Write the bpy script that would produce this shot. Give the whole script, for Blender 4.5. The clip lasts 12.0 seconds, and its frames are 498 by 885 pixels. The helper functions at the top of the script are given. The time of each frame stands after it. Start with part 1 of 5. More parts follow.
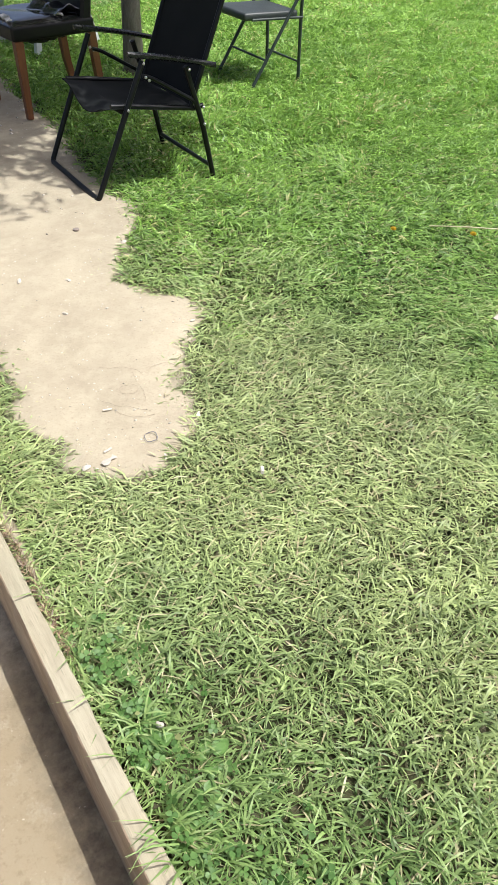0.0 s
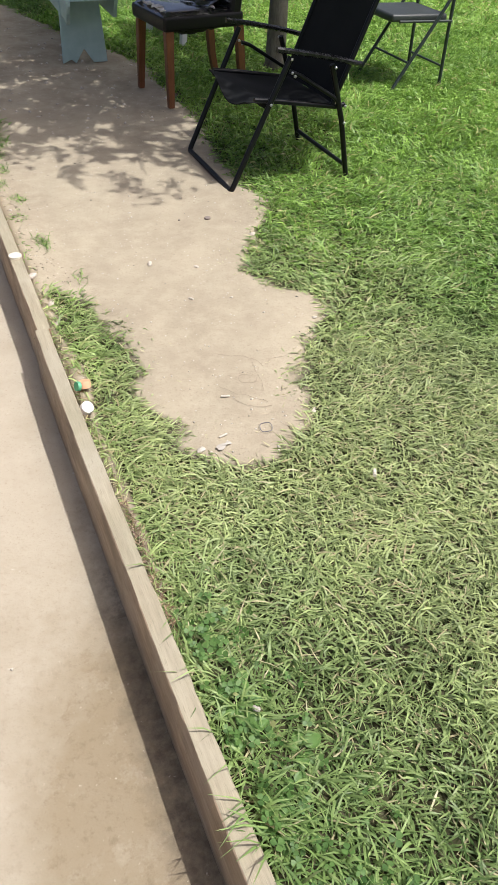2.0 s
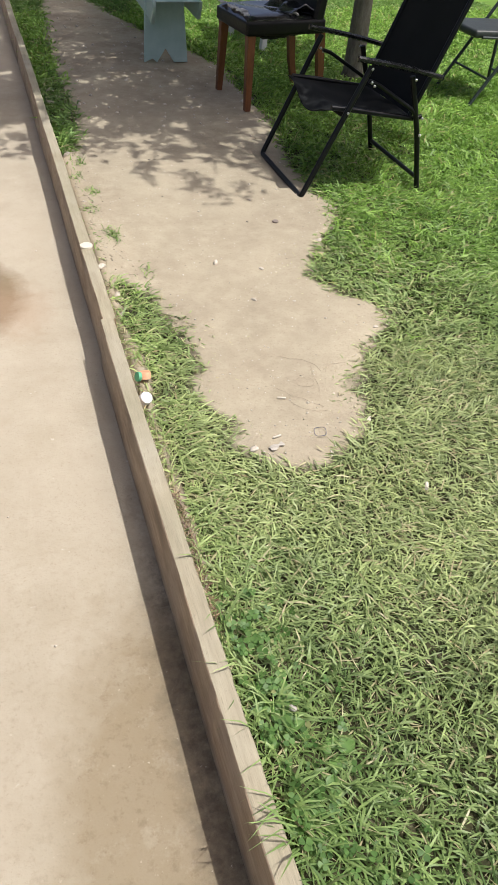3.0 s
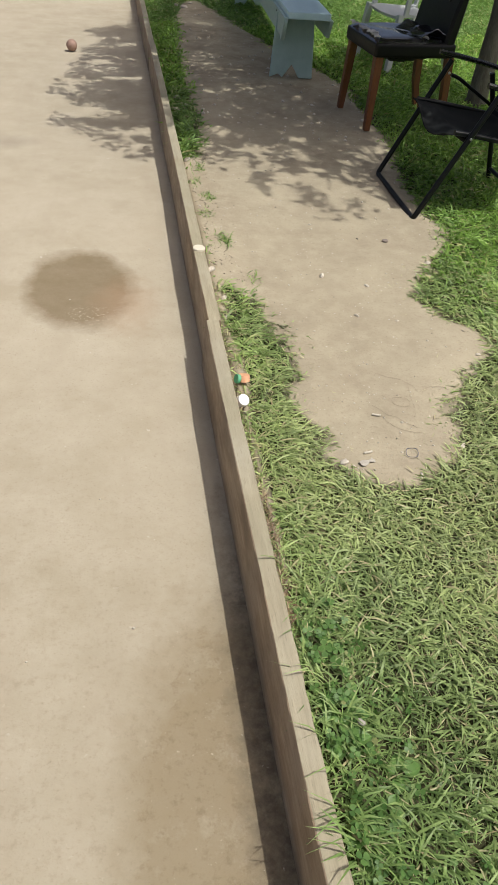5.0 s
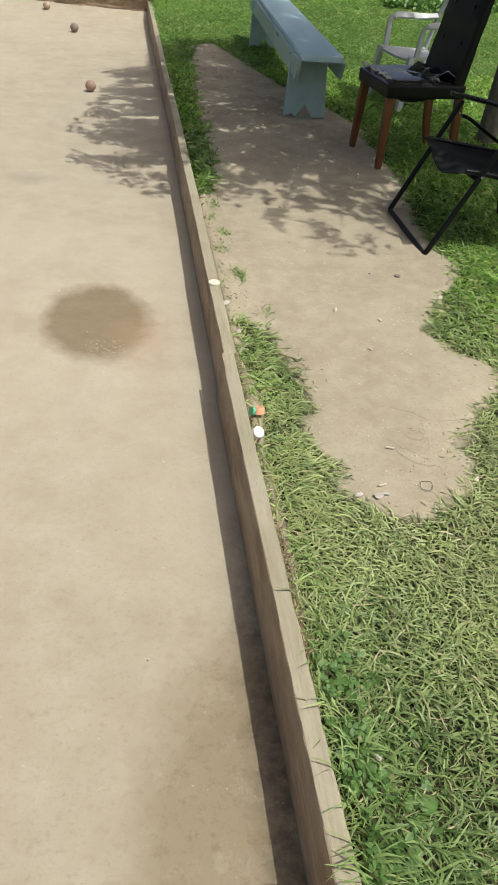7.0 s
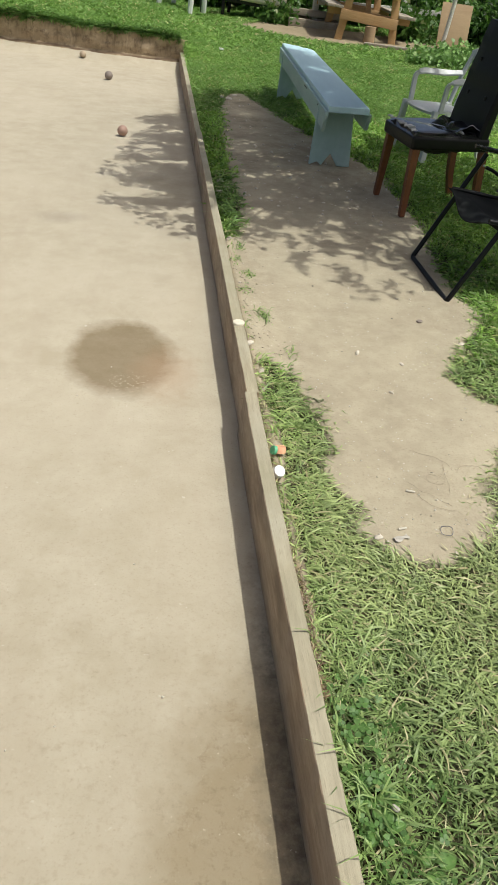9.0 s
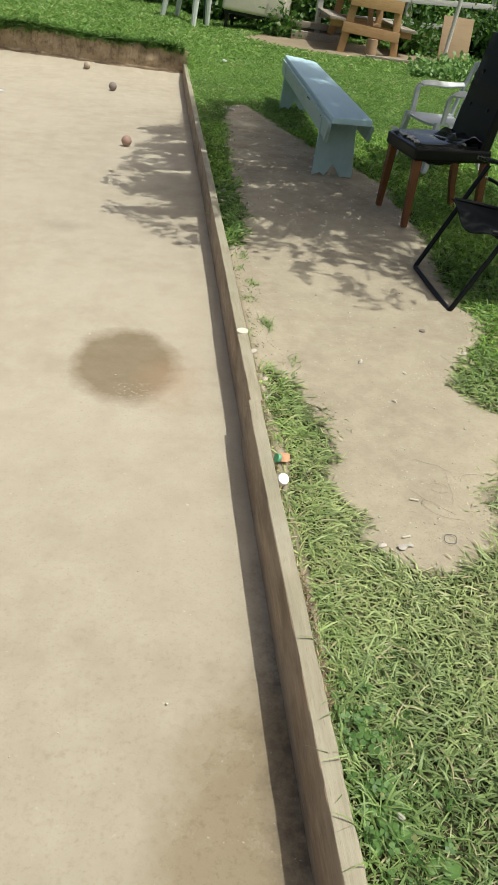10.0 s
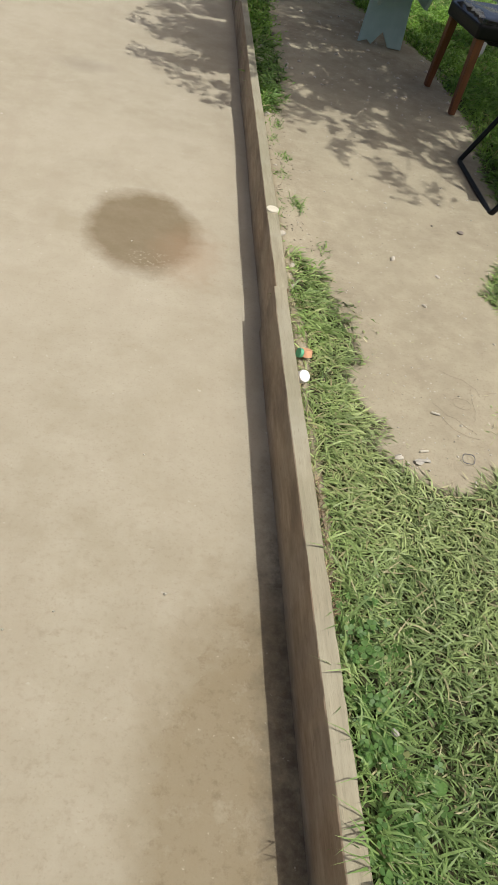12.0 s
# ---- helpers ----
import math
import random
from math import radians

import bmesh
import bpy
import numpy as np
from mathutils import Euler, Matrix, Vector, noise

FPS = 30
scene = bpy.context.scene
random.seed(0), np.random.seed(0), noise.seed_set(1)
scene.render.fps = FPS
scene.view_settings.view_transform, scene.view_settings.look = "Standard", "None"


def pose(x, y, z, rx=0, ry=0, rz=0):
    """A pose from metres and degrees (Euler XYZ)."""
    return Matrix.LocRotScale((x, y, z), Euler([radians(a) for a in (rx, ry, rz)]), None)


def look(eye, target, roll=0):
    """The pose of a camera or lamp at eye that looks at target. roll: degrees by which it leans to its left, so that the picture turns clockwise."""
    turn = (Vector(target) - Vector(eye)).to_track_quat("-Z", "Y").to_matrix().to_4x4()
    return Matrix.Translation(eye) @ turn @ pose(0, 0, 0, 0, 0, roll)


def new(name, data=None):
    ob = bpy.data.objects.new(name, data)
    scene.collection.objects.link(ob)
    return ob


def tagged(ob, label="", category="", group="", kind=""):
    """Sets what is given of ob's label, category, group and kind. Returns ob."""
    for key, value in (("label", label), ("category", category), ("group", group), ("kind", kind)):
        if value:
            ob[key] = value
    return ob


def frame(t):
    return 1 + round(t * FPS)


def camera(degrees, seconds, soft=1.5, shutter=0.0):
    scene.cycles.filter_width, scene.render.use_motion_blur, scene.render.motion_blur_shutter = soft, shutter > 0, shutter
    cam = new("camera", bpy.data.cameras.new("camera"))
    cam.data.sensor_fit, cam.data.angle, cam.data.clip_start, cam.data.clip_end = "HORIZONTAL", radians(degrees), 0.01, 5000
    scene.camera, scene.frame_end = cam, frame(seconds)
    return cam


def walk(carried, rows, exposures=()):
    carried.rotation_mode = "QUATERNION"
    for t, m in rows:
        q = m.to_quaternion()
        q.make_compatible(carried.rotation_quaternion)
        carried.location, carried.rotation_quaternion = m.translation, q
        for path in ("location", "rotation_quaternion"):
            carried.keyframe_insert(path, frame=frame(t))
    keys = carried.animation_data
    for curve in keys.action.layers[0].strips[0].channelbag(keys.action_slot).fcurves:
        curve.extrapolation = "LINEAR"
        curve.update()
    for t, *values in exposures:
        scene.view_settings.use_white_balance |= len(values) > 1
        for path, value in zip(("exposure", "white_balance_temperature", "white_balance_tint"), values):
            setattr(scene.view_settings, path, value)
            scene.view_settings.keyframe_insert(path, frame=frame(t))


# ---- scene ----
cam = camera(38.1, 12.0, 1.1)
PATH = [
    (0, (-0.136, 0.25, 1.331), (0.703, 1.5, 0.015), 1.6),
    (0.5, (-0.164, 0.25, 1.328), (0.653, 1.507, 0.004), 2.1),
    (1, (-0.197, 0.261, 1.329), (0.525, 1.573, 0.004), 1.9),
    (1.5, (-0.212, 0.263, 1.33), (0.469, 1.597, 0.005), 2.5),
    (2, (-0.214, 0.274, 1.326), (0.418, 1.634, 0.002), 2.3),
    (2.5, (-0.212, 0.261, 1.323), (0.394, 1.634, 0.001), 2.1),
    (3, (-0.25, 0.268, 1.323), (0.276, 1.678, 0.006), 4.1),
    (3.5, (-0.282, 0.264, 1.314), (0.196, 1.694, 0.0), 6.4),
    (5.5, (-0.305, 0.25, 1.323), (0.006, 1.746, 0.032), 5.1),
    (6, (-0.306, 0.251, 1.326), (0.003, 1.76, 0.051), 5.1),
    (6.5, (-0.31, 0.247, 1.331), (0.0, 1.772, 0.075), 5.1),
    (7, (-0.323, 0.243, 1.332), (-0.013, 1.784, 0.095), 5.2),
    (9, (-0.346, 0.238, 1.33), (-0.072, 1.85, 0.179), 6.1),
    (9.5, (-0.347, 0.228, 1.329), (-0.075, 1.848, 0.189), 6.0),
    (10, (-0.358, 0.232, 1.328), (-0.085, 1.859, 0.198), 6.3),
    (10.5, (-0.368, 0.235, 1.332), (-0.097, 1.863, 0.202), 6.7),
    (11, (-0.355, 0.239, 1.329), (-0.096, 1.866, 0.195), 6.6),
    (11.5, (-0.359, 0.246, 1.327), (-0.094, 1.861, 0.177), 7.2),
    (11.7, (-0.398, 0.271, 1.293), (-0.1, 1.835, 0.082), 10.5),
    (11.8, (-0.404, 0.288, 1.28), (-0.1, 1.812, 0.022), 11.7),
    (11.9, (-0.421, 0.314, 1.264), (-0.099, 1.796, -0.04), 13.8),
    (12, (-0.428, 0.335, 1.268), (-0.099, 1.754, -0.101), 15.3),
]
walk(cam, [(t, look(eye, target, roll)) for t, eye, target, roll in PATH],
     [(0, 0.35, 6050, 10), (0.5, 0.35, 6030, 12), (1.0, 0.30, 6050, 12), (1.5, 0.08, 6100, 14), (2.0, 0.05, 6150, 14), (2.5, 0.04, 6200, 13), (3.5, -0.20, 6250, 13), (5.5, -0.38, 6400, 8), (7, -0.34, 6350, 7), (9, -0.27, 6300, 5), (10.5, -0.27, 6300, 5), (11, -0.42, 6350, 6), (11.5, -0.41, 6350, 6), (12, -0.47, 6350, 7)])

# ---- light ----
SUN_DIR = Vector((0.37, -0.27, 1.0)).normalized()      # towards the sun
world = bpy.data.worlds.new("sky")
scene.world = world
world.use_nodes = True
wn = world.node_tree.nodes
sky = wn.new("ShaderNodeTexSky")
sky.sky_type = "NISHITA"
sky.sun_disc = False
sky.sun_elevation = math.asin(SUN_DIR.z)
sky.sun_rotation = math.atan2(SUN_DIR.x, SUN_DIR.y)
sky.air_density, sky.dust_density, sky.ozone_density = 0.6, 7.0, 0.4
wn["Background"].inputs["Strength"].default_value = 0.127
world.node_tree.links.new(sky.outputs[0], wn["Background"].inputs["Color"])
sun = new("sun", bpy.data.lights.new("sun", "SUN"))
sun.data.energy, sun.data.angle, sun.data.color = 4.2, radians(0.5), (1.0, 0.96, 0.885)
sun.matrix_world = look(SUN_DIR * 30, (0, 0, 0))


# ---- materials ----
def nodes_of(m):
    m.use_nodes = True
    t = m.node_tree
    return t, t.nodes, t.links, t.nodes["Principled BSDF"]


def noise_node(t, vec, scale, detail=4.0, rough=0.6, stretch=None):
    n = t.nodes.new("ShaderNodeTexNoise")
    n.inputs["Scale"].default_value, n.inputs["Detail"].default_value, n.inputs["Roughness"].default_value = scale, detail, rough
    if stretch:
        mp = t.nodes.new("ShaderNodeMapping")
        mp.inputs["Scale"].default_value = stretch
        t.links.new(vec, mp.inputs["Vector"])
        vec = mp.outputs[0]
    t.links.new(vec, n.inputs["Vector"])
    return n.outputs["Fac"]


def ramp(t, fac, a, b):
    r = t.nodes.new("ShaderNodeMapRange")
    r.inputs["From Min"].default_value, r.inputs["From Max"].default_value = a, b
    t.links.new(fac, r.inputs["Value"])
    return r.outputs[0]


def mixed(t, fac, a, b):
    """A colour mix; a and b are colours or sockets."""
    m = t.nodes.new("ShaderNodeMix")
    m.data_type = "RGBA"
    for k, v in ((6, a), (7, b)):
        if isinstance(v, (tuple, list)):
            m.inputs[k].default_value = (*v[:3], 1)
        else:
            t.links.new(v, m.inputs[k])
    if isinstance(fac, float):
        m.inputs[0].default_value = fac
    else:
        t.links.new(fac, m.inputs[0])
    return m.outputs[2]


def maths(t, op, a, b):
    m = t.nodes.new("ShaderNodeMath")
    m.operation = op
    for k, v in ((0, a), (1, b)):
        if isinstance(v, (int, float)):
            m.inputs[k].default_value = v
        else:
            t.links.new(v, m.inputs[k])
    return m.outputs[0]


def relief(t, bsdf, height, strength, distance):
    b = t.nodes.new("ShaderNodeBump")
    b.inputs["Strength"].default_value, b.inputs["Distance"].default_value = strength, distance
    t.links.new(height, b.inputs["Height"])
    t.links.new(b.outputs[0], bsdf.inputs["Normal"])


def position(t):
    return t.nodes.new("ShaderNodeNewGeometry").outputs["Position"]


def coords(t):
    return t.nodes.new("ShaderNodeTexCoord").outputs["Object"]


def surface(name, dark, light, rough=0.6, scale=6.0, fine=60.0, stretch=None, bump=0.2, depth=0.003, metal=0.0, spots=None):
    """Two scales of variation, grain relief, and worn spots where spots (colour, amount) is given."""
    m = bpy.data.materials.new(name)
    t, n, l, bsdf = nodes_of(m)
    v = coords(t)
    big, small = noise_node(t, v, scale, 3, 0.6, stretch), noise_node(t, v, fine, 4, 0.65, stretch)
    f = maths(t, "ADD", maths(t, "MULTIPLY", big, 0.6), maths(t, "MULTIPLY", small, 0.4))
    c = mixed(t, ramp(t, f, 0.32, 0.68), dark, light)
    if spots:
        c = mixed(t, ramp(t, noise_node(t, v, scale * 3.1, 5, 0.7), 1 - spots[1], 1.02 - spots[1] + 0.03), c, spots[0])
    l.new(c, bsdf.inputs["Base Color"])
    l.new(ramp(t, small, -0.6, 1.6), bsdf.inputs["Roughness"])
    r = t.nodes.new("ShaderNodeMapRange")
    r.inputs["To Min"].default_value, r.inputs["To Max"].default_value = max(0.05, rough - 0.12), min(1.0, rough + 0.12)
    l.new(small, r.inputs["Value"])
    l.new(r.outputs[0], bsdf.inputs["Roughness"])
    bsdf.inputs["Metallic"].default_value = metal
    relief(t, bsdf, f, bump, depth)
    return m


def ball_mask(t, pos, centre, size, soft, wob=0.35, scale=6.0):
    """1 inside an uneven spot of that centre and half size, 0 outside."""
    d = t.nodes.new("ShaderNodeVectorMath")
    d.operation = "SUBTRACT"
    l = t.links
    l.new(pos, d.inputs[0])
    d.inputs[1].default_value = centre
    s = t.nodes.new("ShaderNodeVectorMath")
    s.operation = "DIVIDE"
    l.new(d.outputs[0], s.inputs[0])
    s.inputs[1].default_value = size
    q = t.nodes.new("ShaderNodeVectorMath")
    q.operation = "LENGTH"
    l.new(s.outputs[0], q.inputs[0])
    r = maths(t, "ADD", q.outputs["Value"], maths(t, "MULTIPLY", maths(t, "SUBTRACT", noise_node(t, pos, scale, 5, 0.7), 0.5), wob * 2))
    return ramp(t, r, 1.0 + soft, 1.0 - soft)


def leafy(name, dark, light, straw, patch=1.2, straw_amount=0.2, trans=0.35, worn=None, dark_patch=None):
    """Blades and leaves: each island its own tone, patches over the ground, light through the blade."""
    m = bpy.data.materials.new(name)
    t, n, l, bsdf = nodes_of(m)
    g = t.nodes.new("ShaderNodeNewGeometry")
    isl = g.outputs["Random Per Island"]
    big = noise_node(t, g.outputs["Position"], patch, 3, 0.6)
    clump = noise_node(t, g.outputs["Position"], patch * 7.0, 3, 0.6)
    tone = maths(t, "ADD", maths(t, "MULTIPLY", isl, 0.6), maths(t, "MULTIPLY", maths(t, "ADD", big, maths(t, "MULTIPLY", maths(t, "SUBTRACT", clump, 0.5), 1.5)), 0.62))
    c = mixed(t, ramp(t, tone, 0.15, 1.05), dark, light)
    second = t.nodes.new("ShaderNodeTexWhiteNoise")
    second.noise_dimensions = "1D"
    l.new(isl, second.inputs["W"])
    dry = maths(t, "LESS_THAN", second.outputs["Value"], maths(t, "MULTIPLY", ramp(t, noise_node(t, g.outputs["Position"], patch * 2.2, 2), 0.35, 0.7), straw_amount * 2))
    c = mixed(t, dry, c, straw)
    if worn:
        pale = mixed(t, ramp(t, tone, 0.1, 1.0), worn[0], worn[1])
        c = mixed(t, maths(t, "MULTIPLY", ball_mask(t, g.outputs["Position"], (0.68, 1.40, 0), (0.85, 1.25, 9), 0.45, 0.75, 2.2), 0.9), c, pale)
    # a deeper, darker green patch beside the near end of the board
    if dark_patch:
        deep = mixed(t, ramp(t, tone, 0.2, 1.0), dark_patch[0], dark_patch[1])
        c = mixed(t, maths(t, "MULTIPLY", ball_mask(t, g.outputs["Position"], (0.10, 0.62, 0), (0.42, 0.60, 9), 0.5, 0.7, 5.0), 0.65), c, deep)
    l.new(c, bsdf.inputs["Base Color"])
    bsdf.inputs["Roughness"].default_value = 0.5
    tr = t.nodes.new("ShaderNodeBsdfTranslucent")
    l.new(c, tr.inputs["Color"])
    mix = t.nodes.new("ShaderNodeMixShader")
    mix.inputs[0].default_value = trans
    l.new(bsdf.outputs[0], mix.inputs[1])
    l.new(tr.outputs[0], mix.inputs[2])
    l.new(mix.outputs[0], n["Material Output"].inputs["Surface"])
    return m


def clay_court():
    m = bpy.data.materials.new("court_clay")
    t, n, l, bsdf = nodes_of(m)
    p = position(t)
    c = mixed(t, ramp(t, noise_node(t, p, 1.1, 4, 0.6), 0.3, 0.7), (0.362, 0.315, 0.228), (0.44, 0.388, 0.295))
    c = mixed(t, ramp(t, noise_node(t, p, 7.0, 5, 0.7), 0.35, 0.75), c, (0.462, 0.413, 0.322))
    grit = noise_node(t, p, 160, 3, 0.7)
    c = mixed(t, ramp(t, grit, 0.58, 0.78), c, (0.29, 0.24, 0.175))
    pale = noise_node(t, p, 46, 2, 0.5)
    c = mixed(t, maths(t, "MULTIPLY", ramp(t, pale, 0.735, 0.78), 0.6), c, (0.60, 0.55, 0.46))
    # drag marks along the lane
    c = mixed(t, maths(t, "MULTIPLY", ramp(t, noise_node(t, p, 2.0, 4, 0.6, (4.0, 0.7, 1)), 0.5, 0.8), 0.5), c, (0.37, 0.315, 0.235))
    damp = ball_mask(t, p, (-0.458, 2.83, 0), (0.205, 0.290, 9), 0.17, 0.26, 9.0)
    c = mixed(t, maths(t, "MULTIPLY", damp, maths(t, "ADD", maths(t, "MULTIPLY", noise_node(t, p, 11, 4, 0.7), 0.40), 0.60)), c, (0.180, 0.135, 0.076))
    red = ball_mask(t, p, (-0.29, 2.70, 0), (0.10, 0.17, 9), 0.6, 0.6, 14)
    c = mixed(t, maths(t, "MULTIPLY", red, 0.34), c, (0.37, 0.24, 0.15))
    chalk = maths(t, "MULTIPLY", ball_mask(t, p, (-0.42, 2.62, 0), (0.075, 0.07, 9), 0.5, 0.7, 20), ramp(t, noise_node(t, p, 60, 4, 0.7), 0.55, 0.66))
    c = mixed(t, maths(t, "MULTIPLY", chalk, 0.8), c, (0.47, 0.40, 0.30))
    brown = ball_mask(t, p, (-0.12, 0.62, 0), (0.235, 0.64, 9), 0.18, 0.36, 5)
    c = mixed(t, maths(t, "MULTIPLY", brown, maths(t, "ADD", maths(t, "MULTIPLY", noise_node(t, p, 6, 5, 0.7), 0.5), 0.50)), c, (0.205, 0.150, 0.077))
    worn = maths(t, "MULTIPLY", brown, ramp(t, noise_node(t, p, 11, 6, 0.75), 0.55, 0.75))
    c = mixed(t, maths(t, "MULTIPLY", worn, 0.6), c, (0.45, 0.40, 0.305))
    scuff = ball_mask(t, p, (-0.55, 0.55, 0), (0.75, 1.15, 9), 0.7, 0.6, 2.6)
    c = mixed(t, maths(t, "MULTIPLY", scuff, maths(t, "ADD", maths(t, "MULTIPLY", noise_node(t, p, 5, 5, 0.7), 0.5), 0.14)), c, (0.300, 0.262, 0.187))
    # dark soil at the board's foot, also deepening the board's shadow in colour
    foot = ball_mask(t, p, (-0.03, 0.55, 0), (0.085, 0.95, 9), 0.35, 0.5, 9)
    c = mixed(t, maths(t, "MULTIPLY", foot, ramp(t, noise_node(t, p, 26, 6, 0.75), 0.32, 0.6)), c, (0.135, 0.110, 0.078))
    crumb = maths(t, "MULTIPLY", maths(t, "MAXIMUM", brown, maths(t, "MULTIPLY", scuff, 0.5)), ramp(t, noise_node(t, p, 42, 5, 0.75), 0.52, 0.68))
    c = mixed(t, maths(t, "MULTIPLY", crumb, 0.45), c, (0.16, 0.118, 0.070))
    fleck = maths(t, "MULTIPLY", maths(t, "MAXIMUM", brown, maths(t, "MULTIPLY", scuff, 0.6)), ramp(t, noise_node(t, p, 75, 3, 0.6), 0.68, 0.76))
    c = mixed(t, maths(t, "MULTIPLY", fleck, 0.7), c, (0.52, 0.46, 0.36))
    far = ball_mask(t, p, (-0.86, 4.45, 0), (0.10, 0.07, 9), 0.9, 0.9, 9)
    c = mixed(t, maths(t, "MULTIPLY", far, 0.6), c, (0.30, 0.26, 0.20))
    l.new(c, bsdf.inputs["Base Color"])
    bsdf.inputs["Roughness"].default_value = 0.95
    bsdf.inputs["Specular IOR Level"].default_value = 0.2
    relief(t, bsdf, maths(t, "ADD", maths(t, "MULTIPLY", noise_node(t, p, 5, 6, 0.7), 0.7), maths(t, "MULTIPLY", grit, 0.16)), 0.5, 0.012)
    return m


def earth():
    """Trodden earth where the attribute 'bare' is 1, darker soil between the roots elsewhere, with the gaps' shade put
    into its colour.
    """
    m = bpy.data.materials.new("garden_earth")
    t, n, l, bsdf = nodes_of(m)
    p = position(t)
    a = t.nodes.new("ShaderNodeAttribute")
    a.attribute_name = "bare"
    c = mixed(t, ramp(t, noise_node(t, p, 1.6, 4, 0.6), 0.3, 0.7), (0.303, 0.260, 0.186), (0.404, 0.357, 0.258))
    c = mixed(t, ramp(t, noise_node(t, p, 12, 6, 0.7), 0.4, 0.75), c, (0.424, 0.374, 0.271))
    c = mixed(t, maths(t, "MULTIPLY", ramp(t, noise_node(t, p, 4.2, 5, 0.7), 0.48, 0.74), 0.40), c, (0.27, 0.225, 0.165))
    grit = noise_node(t, p, 130, 3, 0.7)
    c = mixed(t, ramp(t, grit, 0.56, 0.76), c, (0.27, 0.22, 0.16))
    stone = t.nodes.new("ShaderNodeTexVoronoi")
    stone.inputs["Scale"].default_value = 38
    l.new(p, stone.inputs["Vector"])
    chip = maths(t, "MULTIPLY", ramp(t, stone.outputs["Distance"], 0.16, 0.10), ramp(t, noise_node(t, p, 5, 2), 0.55, 0.6))
    c = mixed(t, maths(t, "MULTIPLY", chip, 0.6), c, (0.58, 0.51, 0.42))
    # soil kept near-black to deepen the shade in the gaps between blades
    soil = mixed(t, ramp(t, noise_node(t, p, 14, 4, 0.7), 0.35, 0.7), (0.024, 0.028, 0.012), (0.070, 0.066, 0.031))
    far = mixed(t, ramp(t, noise_node(t, p, 1.3, 4, 0.65), 0.3, 0.7), (0.085, 0.17, 0.025), (0.15, 0.26, 0.045))
    sep = t.nodes.new("ShaderNodeSeparateXYZ")
    l.new(p, sep.inputs[0])
    soil = mixed(t, ramp(t, sep.outputs["Y"], 5.0, 10.0), soil, far)
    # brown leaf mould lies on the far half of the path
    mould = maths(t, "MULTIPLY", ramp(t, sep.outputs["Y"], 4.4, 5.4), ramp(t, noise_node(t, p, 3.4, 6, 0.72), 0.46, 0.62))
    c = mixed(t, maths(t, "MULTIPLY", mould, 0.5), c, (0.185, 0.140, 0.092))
    # far yard: browner soil, darkened further in colour for the trees' shade
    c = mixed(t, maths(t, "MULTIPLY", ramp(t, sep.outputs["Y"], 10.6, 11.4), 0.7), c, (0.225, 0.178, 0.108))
    soil = mixed(t, ramp(t, maths(t, "ABSOLUTE", sep.outputs["X"], 0.0), 2.2, 4.2), soil, far)
    soil = mixed(t, ramp(t, sep.outputs["Y"], 0.25, -0.3), soil, far)
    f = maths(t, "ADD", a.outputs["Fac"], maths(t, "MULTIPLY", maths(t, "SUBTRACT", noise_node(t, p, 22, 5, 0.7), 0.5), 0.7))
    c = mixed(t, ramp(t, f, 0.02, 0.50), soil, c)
    l.new(c, bsdf.inputs["Base Color"])
    bsdf.inputs["Roughness"].default_value = 0.95
    bsdf.inputs["Specular IOR Level"].default_value = 0.2
    relief(t, bsdf, maths(t, "ADD", maths(t, "MULTIPLY", noise_node(t, p, 9, 6, 0.7), 0.8), maths(t, "MULTIPLY", grit, 0.15)), 0.5, 0.015)
    return m


def bank_earth():
    m = bpy.data.materials.new("bank_earth")
    t, n, l, bsdf = nodes_of(m)
    p = position(t)
    lay = noise_node(t, p, 2.0, 5, 0.65, (2.5, 2.5, 3.0))
    c = mixed(t, ramp(t, lay, 0.3, 0.7), (0.285, 0.210, 0.125), (0.50, 0.39, 0.255))
    c = mixed(t, ramp(t, noise_node(t, p, 14, 5, 0.7), 0.5, 0.75), c, (0.15, 0.105, 0.065))
    l.new(c, bsdf.inputs["Base Color"])
    bsdf.inputs["Roughness"].default_value = 0.95
    sep = t.nodes.new("ShaderNodeSeparateXYZ")
    l.new(p, sep.inputs[0])
    # a dark crack line, its shade put into the colour, with root streaks above
    crack_shade = maths(t, "ABSOLUTE", maths(t, "SUBTRACT", maths(t, "ADD", sep.outputs["Z"], maths(t, "MULTIPLY", noise_node(t, p, 2.2, 4, 0.6), 0.07)), 0.02), 0.0)
    c = mixed(t, maths(t, "MULTIPLY", ramp(t, crack_shade, 0.016, 0.004), 0.75), c, (0.11, 0.065, 0.04))
    streak = ramp(t, noise_node(t, p, 6.0, 4, 0.65, (4, 4, 0.5)), 0.48, 0.64)
    c = mixed(t, maths(t, "MULTIPLY", maths(t, "MULTIPLY", streak, ramp(t, sep.outputs["Z"], 0.0, 0.08)), 0.6), c, (0.16, 0.12, 0.075))
    l.new(c, bsdf.inputs["Base Color"])
    relief(t, bsdf, lay, 0.4, 0.02)
    return m


